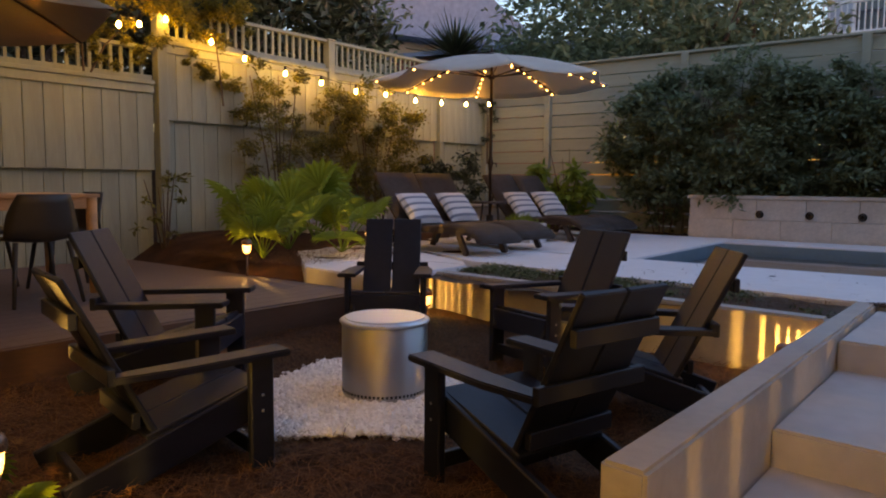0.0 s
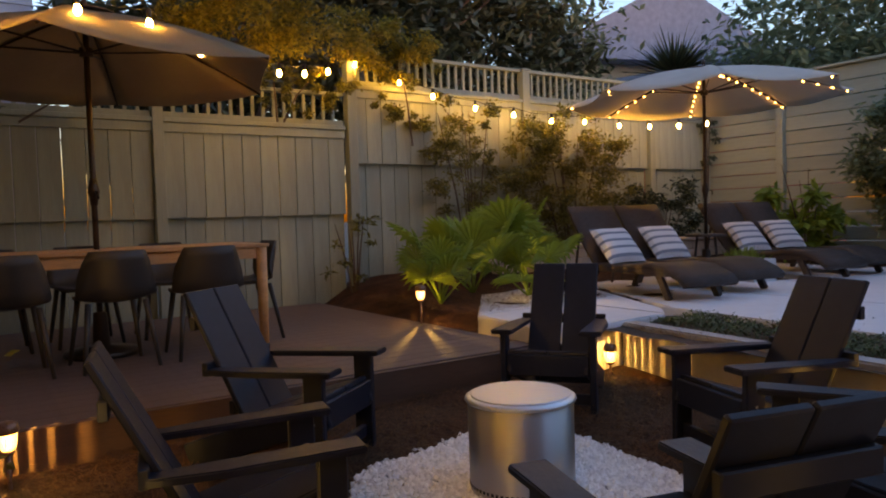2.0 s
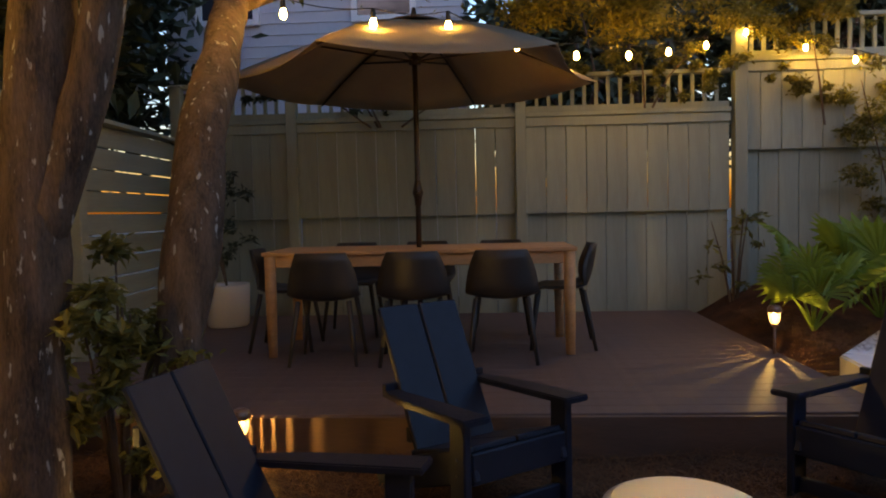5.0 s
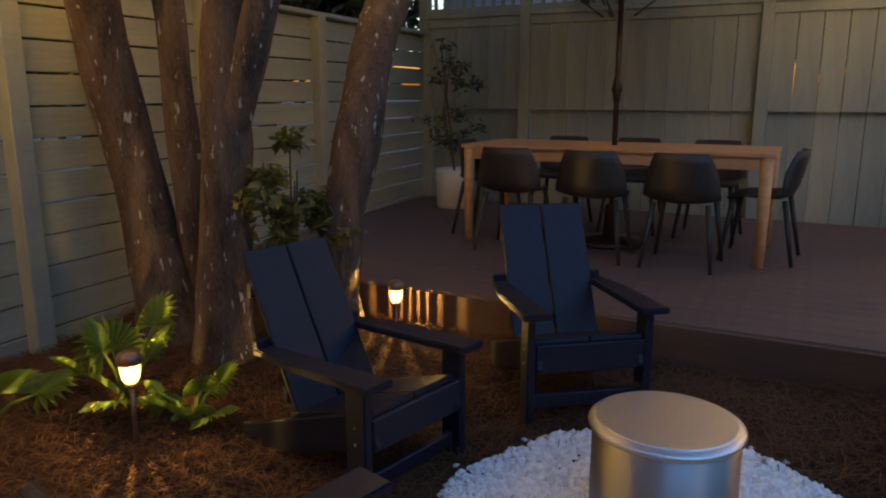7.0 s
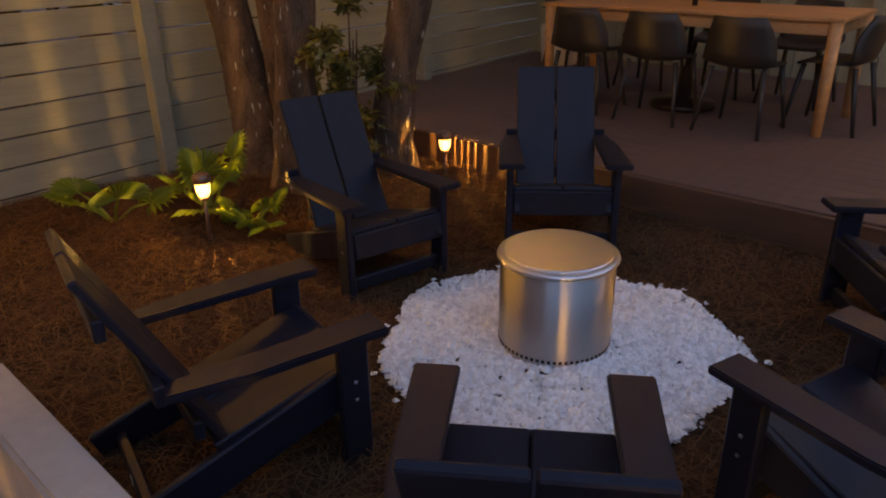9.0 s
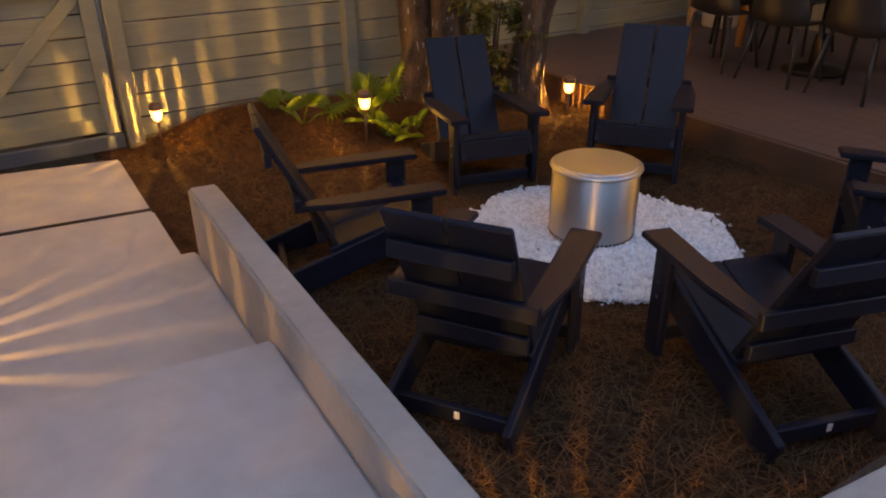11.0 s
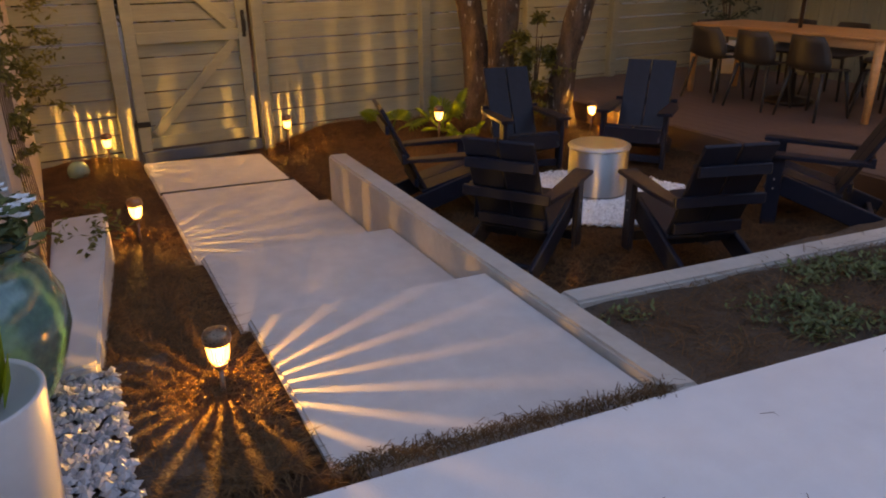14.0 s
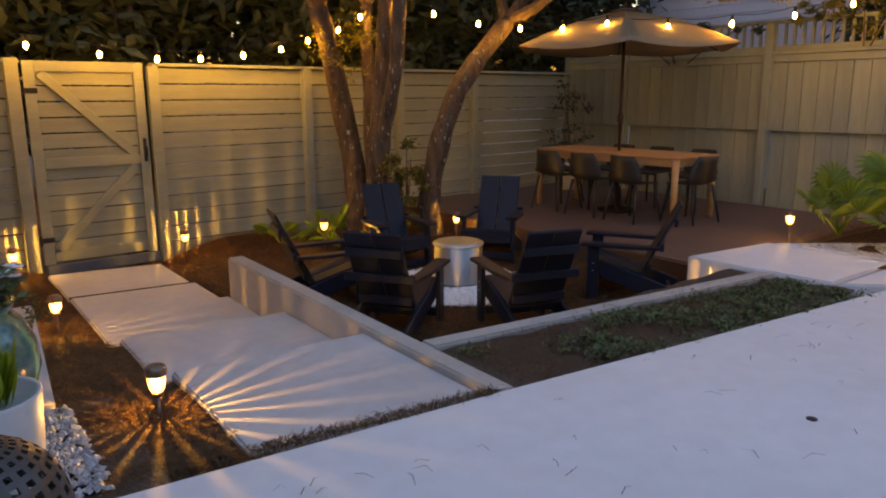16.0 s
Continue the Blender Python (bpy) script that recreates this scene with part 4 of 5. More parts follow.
side = thing("side_table", pose(-5.0, 8.78, 0.42), "small brown round side table round the umbrella pole", "table")
g = G()
g.lathe([(0.03, 0.46), (0.235, 0.46), (0.24, 0.475), (0.235, 0.49), (0.03, 0.49)], 28)
part("tabletop", g, M_WICKER, side)
for k in range(3):
    a = 2.1 * k
    g = G()
    g.tube([(0.12 * math.cos(a), 0.10 * math.sin(a), 0.46), (0.16 * math.cos(a), 0.16 * math.sin(a), 0)], 0.014, 8)
    part("leg", g, M_WICKER, side)

wb = thing("planter_box", pose(-4.30, 8.52, 0.42, 0, 0, -13), "low white box planter with small green plants", "planter")
g = G()
for m, sx, sy in ((pose(0, -0.14, 0.12), 0.5, 0.02), (pose(0, 0.14, 0.12), 0.5, 0.02), (pose(-0.24, 0, 0.12), 0.02, 0.26), (pose(0.24, 0, 0.12), 0.02, 0.26)):
    g.box(m, sx, sy, 0.24, 0.004)
g.box(pose(0, 0, 0.11), 0.46, 0.26, 0.2, 0.002)
part("box", g, M_WHITEPOT, wb)
rng = random.Random(5)
g = G()
for i in range(120):
    p = Vector((rng.uniform(-0.2, 0.2), rng.uniform(-0.1, 0.1), 0.21))
    g.leaf(p, Vector((rng.gauss(0, 0.5), rng.gauss(0, 0.5), 1)), Vector((rng.gauss(0, 1), rng.gauss(0, 1), 0.1)), rng.uniform(0.08, 0.2), 0.02)
part("plants", g, M_PALM, wb, "small green leafy plants")

# ---- trees ----


def crown(rng, centre, radius, n, leaf_len, flat=0.7, clumps=28):
    g = G()
    centre = Vector(centre)
    cs = []
    for i in range(clumps):
        d = Vector((rng.gauss(0, 1), rng.gauss(0, 1), rng.gauss(0, 1) * flat)).normalized() * rng.uniform(0.35, 1.0) ** 0.7
        cs.append((centre + Vector((d.x * radius[0], d.y * radius[1], d.z * radius[2])), rng.uniform(0.16, 0.36) * min(radius[0], radius[1])))
    for i in range(n):
        c, r = cs[i % clumps]
        d = Vector((rng.gauss(0, 1), rng.gauss(0, 1), rng.gauss(0, 0.7)))
        p = c + d * r * 0.6
        g.leaf(p, Vector((rng.gauss(0, 1), rng.gauss(0, 1), rng.gauss(-0.3, 0.6))), Vector((rng.gauss(0, 0.6), rng.gauss(0, 0.6), 1)), leaf_len * rng.uniform(0.6, 1.3), leaf_len * 0.45)
    return g


def limb(g, rng, p, d, r, length, depth):
    """A limb that forks, tapering."""
    p, d = Vector(p), Vector(d).normalized()
    pts, rad = [p.copy()], [r]
    for i in range(6):
        d = (d + Vector((rng.gauss(0, 0.13), rng.gauss(0, 0.13), rng.gauss(0.03, 0.1)))).normalized()
        p = p + d * length / 6
        pts.append(p.copy())
        rad.append(r * (1 - 0.09 * (i + 1)))
        if depth and i in (2, 4):
            limb(g, rng, p, d + Vector((rng.gauss(0, 0.7), rng.gauss(0, 0.7), rng.gauss(0.2, 0.3))), rad[-1] * 0.55, length * 0.6, depth - 1)
    g.tube(pts, rad, 8 if r > 0.04 else 5, wob=0.15)


oak = thing("oak_tree", pose(0, 0, 0), "oak with three leaning rough-barked trunks beside the deck", "tree")
rng = random.Random(11)
TRUNKS = [([(-2.52, 0.62, 0.02), (-2.54, 0.54, 0.3), (-2.58, 0.40, 0.8), (-2.52, 0.34, 1.3), (-2.40, 0.38, 1.8), (-2.26, 0.46, 2.2), (-2.08, 0.55, 2.7)], [0.22, 0.155, 0.135, 0.13, 0.12, 0.115, 0.11]),
          ([(-2.70, 0.62, 0.02), (-2.71, 0.60, 0.8), (-2.72, 0.56, 1.3), (-2.75, 0.50, 1.8), (-2.78, 0.43, 2.2), (-2.86, 0.30, 2.8)], [0.11, 0.085, 0.082, 0.08, 0.075, 0.065]),
          ([(-2.44, 1.02, 0.02), (-2.47, 1.02, 0.3), (-2.52, 1.02, 0.8), (-2.55, 1.04, 1.3), (-2.59, 1.06, 1.7), (-2.60, 1.10, 2.2), (-2.60, 1.18, 2.8)], [0.20, 0.135, 0.12, 0.125, 0.14, 0.105, 0.09]),
          ([(-3.06, 1.27, 0.05), (-3.03, 1.30, 0.35), (-3.03, 1.38, 0.8), (-3.14, 1.42, 1.3), (-3.38, 1.40, 1.8), (-3.79, 1.34, 2.2), (-4.29, 1.24, 2.6)], [0.19, 0.13, 0.118, 0.118, 0.112, 0.105, 0.10])]

for pts, rad in TRUNKS:
    g = G()
    fine_p, fine_r = [], []
    for i in range(len(pts) - 1):
        for k in range(4):
            f = k / 4
            fine_p.append(Vector(pts[i]).lerp(Vector(pts[i + 1]), f))
            fine_r.append(rad[i] + (rad[i + 1] - rad[i]) * f)
    fine_p.append(Vector(pts[-1]))
    fine_r.append(rad[-1])
    g.tube(fine_p, fine_r, 16, wob=0.22)
    part("trunk", g, M_BARK, oak, smooth=True)
    g = G()
    d = Vector(pts[-1]) - Vector(pts[-2])
    for k in range(3):
        limb(g, rng, pts[-1], d + Vector((rng.gauss(0, 0.25), rng.gauss(0, 0.25), 0.1)), rad[-1] * 0.75, 2.2, 2)
    part("limb", g, M_BARK, oak)
g = G()
g.tube([(-2.54, 1.06, 1.15), (-2.55, 1.12, 1.35), (-2.57, 1.19, 1.6), (-2.59, 1.27, 1.85), (-2.60, 1.32, 2.1), (-2.60, 1.42, 2.8)], [0.06, 0.085, 0.088, 0.082, 0.08, 0.07], 14, wob=0.2)
part("limb", g, M_BARK, oak, smooth=True)
# main crown, mostly out of view, sized to shade deck and pit from the sky
g = crown(rng, (-3.3, 1.9, 5.0), (3.6, 3.2, 1.4), 34000, 0.10, clumps=150)
for c, r, n, k in (((-5.6, 2.8, 4.0), (1.6, 2.6, 0.55), 5200, 40), ((-6.75, 5.45, 3.15), (0.35, 0.75, 0.36), 4200, 34), ((-6.5, 4.5, 3.02), (0.45, 0.7, 0.22), 1500, 20), ((-5.85, 3.5, 2.98), (0.5, 0.75, 0.26), 4200, 34), ((-5.3, 3.3, 3.5), (1.2, 1.4, 0.35), 4000, 30), ((-2.25, 0.75, 2.35), (0.5, 0.5, 0.4), 420, 12), ((-1.2, 1.2, 4.4), (1.5, 1.4, 0.6), 3500, 26)):
    g2 = crown(rng, c, r, n, 0.065, clumps=k)
    g.add(g2.v, g2.f)
part("crown", g, M_LEAF, oak)


def far_tree(x, y, h, r, seed, material=M_DARKLEAF, n=9500):
    rg = random.Random(seed)
    t = thing("tree", pose(x, y, 0), "dark leafy tree behind the fence at dusk", "tree", "trees behind the yard")
    g = G()
    limb(g, rg, (0, 0, -0.3), (rg.gauss(0, 0.05), rg.gauss(0, 0.05), 1), 0.05 * h * 0.55, h * 0.7, 2)
    part("trunk", g, M_BARK, t)
    part("crown", crown(rg, (0, 0, h * 0.62), (r, r, h * 0.42), n, 0.27, clumps=90), material, t)


FAR = [(-12.5, 10.5, 7.5, 2.6), (-11.2, 7.4, 6.2, 2.0), (-14, 13.2, 8.5, 2.8), (-9.5, 19.5, 7, 2.6), (-6.5, 17, 7.5, 2.9), (-4.6, 18.0, 5.8, 2.2), (-10.6, 4.2, 5.2, 1.5), (-6.5, 22, 8, 3.0),
       (-4, -4.6, 8, 3.0), (-0.5, -4.8, 8.5, 3.0), (-7.0, -4.2, 8, 2.6), (3.0, -4.6, 8.5, 3.0), (-10.0, -3.8, 7.5, 2.4), (-2.3, -7.5, 10, 3.4), (2.0, -8.0, 10, 3.4), (-6.0, -7.5, 10, 3.4),
       (-4.6, -2.4, 4.8, 1.8), (-2.2, -2.6, 5.0, 1.8), (0.4, -2.4, 4.8, 1.8), (2.6, -2.6, 5.0, 1.8), (-6.9, -2.4, 4.6, 1.7)]
# northern trees take the paler hedge leaf colour, to look better lit than the southern
for i, (x, y, h, r) in enumerate(FAR):
    far_tree(x, y, h, r, 100 + i, M_BAMBOO if y > 12 else M_DARKLEAF, 5200 if y > 12 else 9500)

# ---- hedge and shrubs ----


def shrub(name, x, y, z, w, d, h, n, leaf, material, seed, label, category="shrub", stems=7):
    rg = random.Random(seed)
    t = thing(name, pose(x, y, z), label, category)
    for k in range(stems):
        g = G()
        a = rg.uniform(0, 6.3)
        top = Vector((w * 0.4 * math.cos(a) * rg.random(), d * 0.4 * math.sin(a) * rg.random(), h * rg.uniform(0.6, 0.95)))
        g.tube([(top.x * 0.15, top.y * 0.15, -0.05), top * 0.5, top], [0.012, 0.009, 0.004], 5)
        part("stem", g, M_STEM, t)
    part("leaves", crown(rg, (0, 0, h * 0.55), (w / 2, d / 2, h * 0.5), n, leaf, flat=1, clumps=max(10, n // 90)), material, t)


for i in range(9):
    shrub("hedge_shrub", -3.6 + i * 1.05, 11.4 - 0.1 * (i % 2), 0.4, 2.0, 1.1, 2.38 + 0.25 * math.sin(i * 1.7), 9500, 0.115, M_BAMBOO, 300 + i, "dense dark bamboo-like hedge shrub behind the pool")
shrub("cycad_shrub", -5.0, 11.0, 0.4, 1.3, 0.9, 1.5, 700, 0.22, M_PALM, 320, "green feathery shrub before the pale fence")
shrub("vine_bush", -6.72, 8.3, 0.5, 0.8, 2.3, 2.1, 10000, 0.062, M_VINE, 321, "leggy vine bush climbing the fence")
shrub("vine_bush", -6.8, 6.7, 0.5, 0.6, 1.7, 2.2, 4200, 0.06, M_VINE, 322, "sparse vine bush climbing the fence")
shrub("vine_bush", -6.7, 10.1, 0.5, 0.9, 1.9, 1.2, 2000, 0.09, M_DARKLEAF, 323, "dark shrub at the foot of the fence")
shrub("vine_bush", -6.85, 5.1, 0.4, 0.35, 0.9, 1.0, 160, 0.08, M_VINE, 324, "thin dark vine low on the fence", stems=5)
shrub("oak_sapling", -2.75, 1.24, 0.1, 0.62, 0.5, 1.15, 1500, 0.075, M_VINE, 325, "leafy green sapling behind the oak trunks")
shrub("climbing_vine", -6.92, 4.3, 2.30, 0.35, 2.1, 0.62, 3000, 0.055, M_VINE, 326, "vine leaves tangled along the fence top", "vine", 2)
shrub("climbing_vine", -6.97, 6.0, 2.1, 0.3, 1.5, 1.05, 2400, 0.055, M_VINE, 327, "vine leaves hanging over the tall fence", "vine", 1)
shrub("climbing_vine", -6.95, 11.55, 1.55, 0.28, 0.25, 1.5, 420, 0.07, M_DARKLEAF, 329, "dark vine hanging down the fence corner post", "vine", 3)
shrub("climbing_vine", -7.02, 1.8, 2.2, 0.25, 2.9, 0.45, 1200, 0.06, M_DARKLEAF, 328, "dark vine tangled through the fence slats", "vine", 4)


def fan_palm(x, y, z, n, size, seed, label, low=0.35, wide=0.06, blade=1.0):
    rg = random.Random(seed)
    t = thing("fan_palm", pose(x, y, z), label, "palm")
    for k in range(n):
        a = 2 * math.pi * k / n + rg.uniform(-0.3, 0.3)
        el = rg.uniform(low, 1.3)
        d = Vector((math.cos(a) * math.cos(el), math.sin(a) * math.cos(el), math.sin(el)))
        ln = size * rg.uniform(0.5, 0.9)
        tip = d * ln
        g = G()
        g.tube([(0, 0, 0), tip * 0.5 + Vector((0, 0, 0.03)), tip], [0.011, 0.008, 0.006], 5)
        st = part("stalk", g, M_PALM, t)
        g = G()
        side = d.cross(Vector((0, 0, 1))).normalized()
        up = side.cross(d)
        m = 17
        R = size * rg.uniform(0.42, 0.6) * blade
        for i in range(m):
            b = -1.9 + 3.8 * i / (m - 1)
            w = (d * math.cos(b) + side * math.sin(b)).normalized()
            mid = tip + w * R * 0.62
            end = tip + w * R * (1 - 0.12 * abs(b)) + Vector((0, 0, -0.14 * R))
            q = up.cross(w).normalized() * (R * wide)
            g.add([tip, mid - q + up * 0.012, end, mid + q + up * 0.012, mid - up * 0.012], [(0, 4, 1), (1, 4, 2), (0, 3, 4), (3, 2, 4)])
        part("frond", g, M_PALM, st)
    return t


fan_palm(-5.55, 5.75, 0.42, 9, 0.95, 41, "large green fan palm lit by a lantern", 0.6, 0.095, 0.9)
fan_palm(-5.85, 6.4, 0.45, 8, 0.9, 42, "green fan palm beside the tall fence", 0.7, 0.095, 0.9)
fan_palm(-5.1, 5.05, 0.42, 10, 0.6, 43, "young fan palm at the deck corner")
fan_palm(-5.0, 6.0, 0.42, 9, 0.6, 44, "young fan palm behind the lantern")
fan_palm(-1.84, 1.05, 0.13, 6, 0.42, 45, "small palmetto lit by a lantern", 0.35)
fan_palm(-1.42, 0.72, 0.10, 4, 0.36, 46, "small palmetto by the fence")
fan_palm(-1.85, 1.42, 0.10, 7, 0.22, 47, "small palmetto tuft by the lantern")

# tall palm beyond the fence
tp = thing("palm_tree", pose(-10.4, 15.2, 0), "dark spiky palm above the fence", "tree")
g = G()
g.tube([(0, 0, 0), (0.05, 0, 2.5), (0, 0.05, 4.2)], [0.2, 0.16, 0.14], 10)
part("trunk", g, M_BARK, tp)
rng = random.Random(9)
g = G()
for k in range(260):
    d = Vector((rng.gauss(0, 1), rng.gauss(0, 1), rng.gauss(0.2, 0.7))).normalized()
    g.leaf(Vector((0, 0, 4.25)), d, Vector((0, 0, 1)), rng.uniform(0.8, 1.4), 0.075)
part("crown", g, M_DARKLEAF, tp)

# ---- houses beyond ----


def house(m, w, d, h, roof_h, label, wall_mat, wins, over=0.5):
    t = thing("house", m, label, "house", "houses beyond the fence")
    g = G()
    g.box(pose(0, 0, h / 2), w, d, h, 0.02)
    part("wall", g, wall_mat, t)
    g = G()
    g.box(I4, w + 0.03, d + 0.03, 0.014, 0.003)
    course = g.mesh("siding_board", wall_mat)
    for i in range(int((h - 2.2) / 0.17)):
        part("siding_board", course, None, t).matrix_basis = pose(0, 0, 2.2 + i * 0.17)
    g = G()
    a, b = w / 2 + over, d / 2 + over
    g.add([(-a, -b, h), (a, -b, h), (a, b, h), (-a, b, h), (-a, 0, h + roof_h), (a, 0, h + roof_h), (-a, -b, h + 0.14), (a, -b, h + 0.14), (a, b, h + 0.14), (-a, b, h + 0.14)],
          [(0, 1, 2, 3), (0, 1, 7, 6), (2, 3, 9, 8), (6, 7, 5, 4), (8, 9, 4, 5), (1, 2, 8, 5, 7), (3, 0, 6, 4, 9)])
    part("roof", g, M_ROOF, t)
    for x, y, z, ww, hh, face in wins:
        mm = pose(x, y, z, 0, 0, face)
        g = G()
        a, b, e, k = ww / 2 + 0.09, hh / 2 + 0.09, ww / 2, hh / 2
        vs = [(sx, yy, sz) for yy in (-0.05, 0.05) for p, q in ((a, b), (e, k)) for sx, sz in ((-p, -q), (p, -q), (p, q), (-p, q))]
        g.add(vs, [(o + i, o + (i + 1) % 4, o + 4 + (i + 1) % 4, o + 4 + i) for o in (0, 8) for i in range(4)] + [(o + i, o + (i + 1) % 4, o + 8 + (i + 1) % 4, o + 8 + i) for o in (0, 4) for i in range(4)])
        wo = part("window", g, M_TRIMW, t, "white framed window")
        wo.matrix_basis = mm
        g = G()
        g.box(pose(0, 0.01, 0), ww, 0.03, hh, 0.002)
        part("pane", g, M_GLASS, wo)
    return t


house(pose(-13.0, 0.2, 0), 4.0, 4.6, 7.0, 1.6, "pale grey lap-sided house close behind the fence", M_SIDING, [(2.03, 1.1, 4.9, 0.8, 1.2, 90), (2.03, -1.3, 4.9, 0.8, 1.2, 90)])
house(pose(-19.5, 22.5, 0, 0, 0, -17), 8, 8, 6.0, 2.6, "green-grey house with a shingled gable roof", mat("green_siding", (0.30, 0.33, 0.27), 0.7, var=0.08, scale=2), [(-1.5, -4.03, 3.6, 0.9, 1.2, 0), (1.5, -4.03, 3.6, 0.9, 1.2, 0)], 0.8)
tall = house(pose(-1.1, 27.0, 0), 5.6, 5, 8.6, 1.8, "tall pale house with a railed balcony above the hedge", M_SIDING, [(-1.6, -2.53, 6.3, 0.9, 1.6, 0), (1.4, -2.53, 6.3, 0.9, 1.6, 0)])
g = G()
g.box(pose(0, -2.9, 5.3), 5.6, 0.9, 0.2, 0.02)
g.box(pose(0, -3.3, 6.2), 5.6, 0.08, 0.08, 0.01)
for k in range(38):
    g.box(pose(-2.75 + k * 0.149, -3.3, 5.8), 0.035, 0.035, 0.8, 0.003)
part("balcony", g, M_TRIMW, tall, "white railed balcony")
house(pose(-13.0, 21.0, 0, 0, 0, 10), 5, 5, 5.0, 0.6, "low house with a red-trimmed flat roof edge", M_REDWOOD, [], 0.2)

# ---- pots by the house ----
tealpot = thing("glazed_pot", pose(1.845, 4.92, 0.41), "large teal glazed pot of white flowers", "pot")
g = G()
g.lathe([(0, 0), (0.15, 0), (0.17, 0.02), (0.24, 0.14), (0.28, 0.28), (0.275, 0.38), (0.23, 0.48), (0.195, 0.51), (0.21, 0.54), (0.215, 0.56), (0.19, 0.565), (0.17, 0.52), (0, 0.52)], 48)
part("pot", g, M_TEAL, tealpot, smooth=True)
rng = random.Random(77)
g = G()
for i in range(420):
    a, r = rng.uniform(0, 6.3), 0.25 * math.sqrt(rng.random())
    g.leaf(Vector((r * math.cos(a), r * math.sin(a), 0.55 + 0.16 * rng.random() * (1 - r))), Vector((rng.gauss(0, 1), rng.gauss(0, 1), 0.3)), Vector((rng.gauss(0, 0.4), rng.gauss(0, 0.4), 1)), 0.06, 0.035)
part("foliage", g, M_GRASS, tealpot, "dark green foliage")
g = G()
for i in range(46):
    a, r = rng.uniform(0, 6.3), 0.24 * math.sqrt(rng.random())
    c = Vector((r * math.cos(a), r * math.sin(a), 0.68 + 0.05 * rng.random() - r * 0.2))
    for k in range(5):
        b = 2 * math.pi * k / 5
        g.leaf(c, Vector((math.cos(b), math.sin(b), 0.25)), Vector((0, 0, 1)), 0.032, 0.028)
part("blossoms", g, M_PETAL, tealpot, "small white blossoms")
whitepot = thing("planter_pot", pose(1.83, 5.45, 0.41), "white cylinder pot with bright green leaves", "pot")
g = G()
g.lathe([(0, 0), (0.165, 0), (0.175, 0.012), (0.195, 0.36), (0.19, 0.368), (0.178, 0.36), (0.17, 0.32), (0, 0.32)], 48)
part("pot", g, M_WHITEPOT, whitepot, smooth=True)
g = G()
for i in range(70):
    a = rng.uniform(0, 6.3)
    base = Vector((0.1 * math.cos(a) * rng.random(), 0.1 * math.sin(a) * rng.random(), 0.31))
    g.leaf(base, Vector((math.cos(a) * 0.25, math.sin(a) * 0.25, 1)), Vector((math.cos(a), math.sin(a), 0)), rng.uniform(0.14, 0.30), 0.06)
part("leaves", g, M_BRIGHTLEAF, whitepot, "bright green strap leaves")

stool = thing("garden_stool", pose(1.90, 6.12, 0.42), "dark perforated drum stool on the pool deck", "stool")
NA, NR = 26, 13
g = G()
g.lathe([(0, 0.475), (0.05, 0.472), (0.06, 0.468)], 26)
g.lathe([(0.2, 0.03), (0.195, 0.0), (0.18, 0.0), (0.18, 0.03)], 40)
PROF = [(0.2, 0.03), (0.216, 0.085), (0.228, 0.14), (0.234, 0.195), (0.232, 0.25), (0.225, 0.30), (0.212, 0.345), (0.195, 0.38), (0.172, 0.41), (0.147, 0.433), (0.12, 0.45), (0.09, 0.461), (0.075, 0.465), (0.06, 0.468)]
for j in range(NR):
    z0, z1 = j, j + 1
    for i in range(NA):
        a0, a1 = 2 * math.pi * i / NA, 2 * math.pi * (i + 1) / NA
        out = [(a0, z0), (a1, z0), (a1, z1), (a0, z1)]
        am, zm = (a0 + a1) / 2, (z0 + z1) / 2
        k = 0.5
        inn = [(am + (a - am) * k, zm + (z - zm) * k) for a, z in out]
        vs = []
        for a, z in out + inn:
            f = z - j
            r, h = (PROF[j][q] + (PROF[j + 1][q] - PROF[j][q]) * f for q in (0, 1))
            vs.append((r * math.cos(a), r * math.sin(a), h))
        g.add(vs, [(0, 1, 5, 4), (1, 2, 6, 5), (2, 3, 7, 6), (3, 0, 4, 7)])
sb = part("body", g, mat("dark_glazed_stool", (0.07, 0.06, 0.055), 0.35, var=0.2, scale=8), stool)
so = sb.modifiers.new("thick", 'SOLIDIFY')
so.thickness = 0.008

deckpot = thing("planter_pot", pose(-6.42, 0.38, DECK_Z), "white round pot with a climbing plant in the deck corner", "pot")
g = G()
g.lathe([(0, 0), (0.17, 0), (0.185, 0.02), (0.20, 0.38), (0.195, 0.39), (0.18, 0.37), (0.17, 0.33), (0, 0.33)], 40)
part("pot", g, M_WHITEPOT, deckpot, smooth=True)
g = crown(random.Random(31), (0, -0.05, 1.05), (0.38, 0.25, 0.75), 420, 0.08, clumps=22)
part("leaves", g, M_DARKLEAF, deckpot, "dark climbing leaves")
for k in range(6):
    g = G()
    g.tube([(0, 0, 0.32), (rng.uniform(-0.1, 0.1), -0.1, 0.9), (rng.uniform(-0.25, 0.25), -0.15, 1.6)], [0.008, 0.006, 0.003], 5)
    part("stem", g, M_STEM, deckpot)

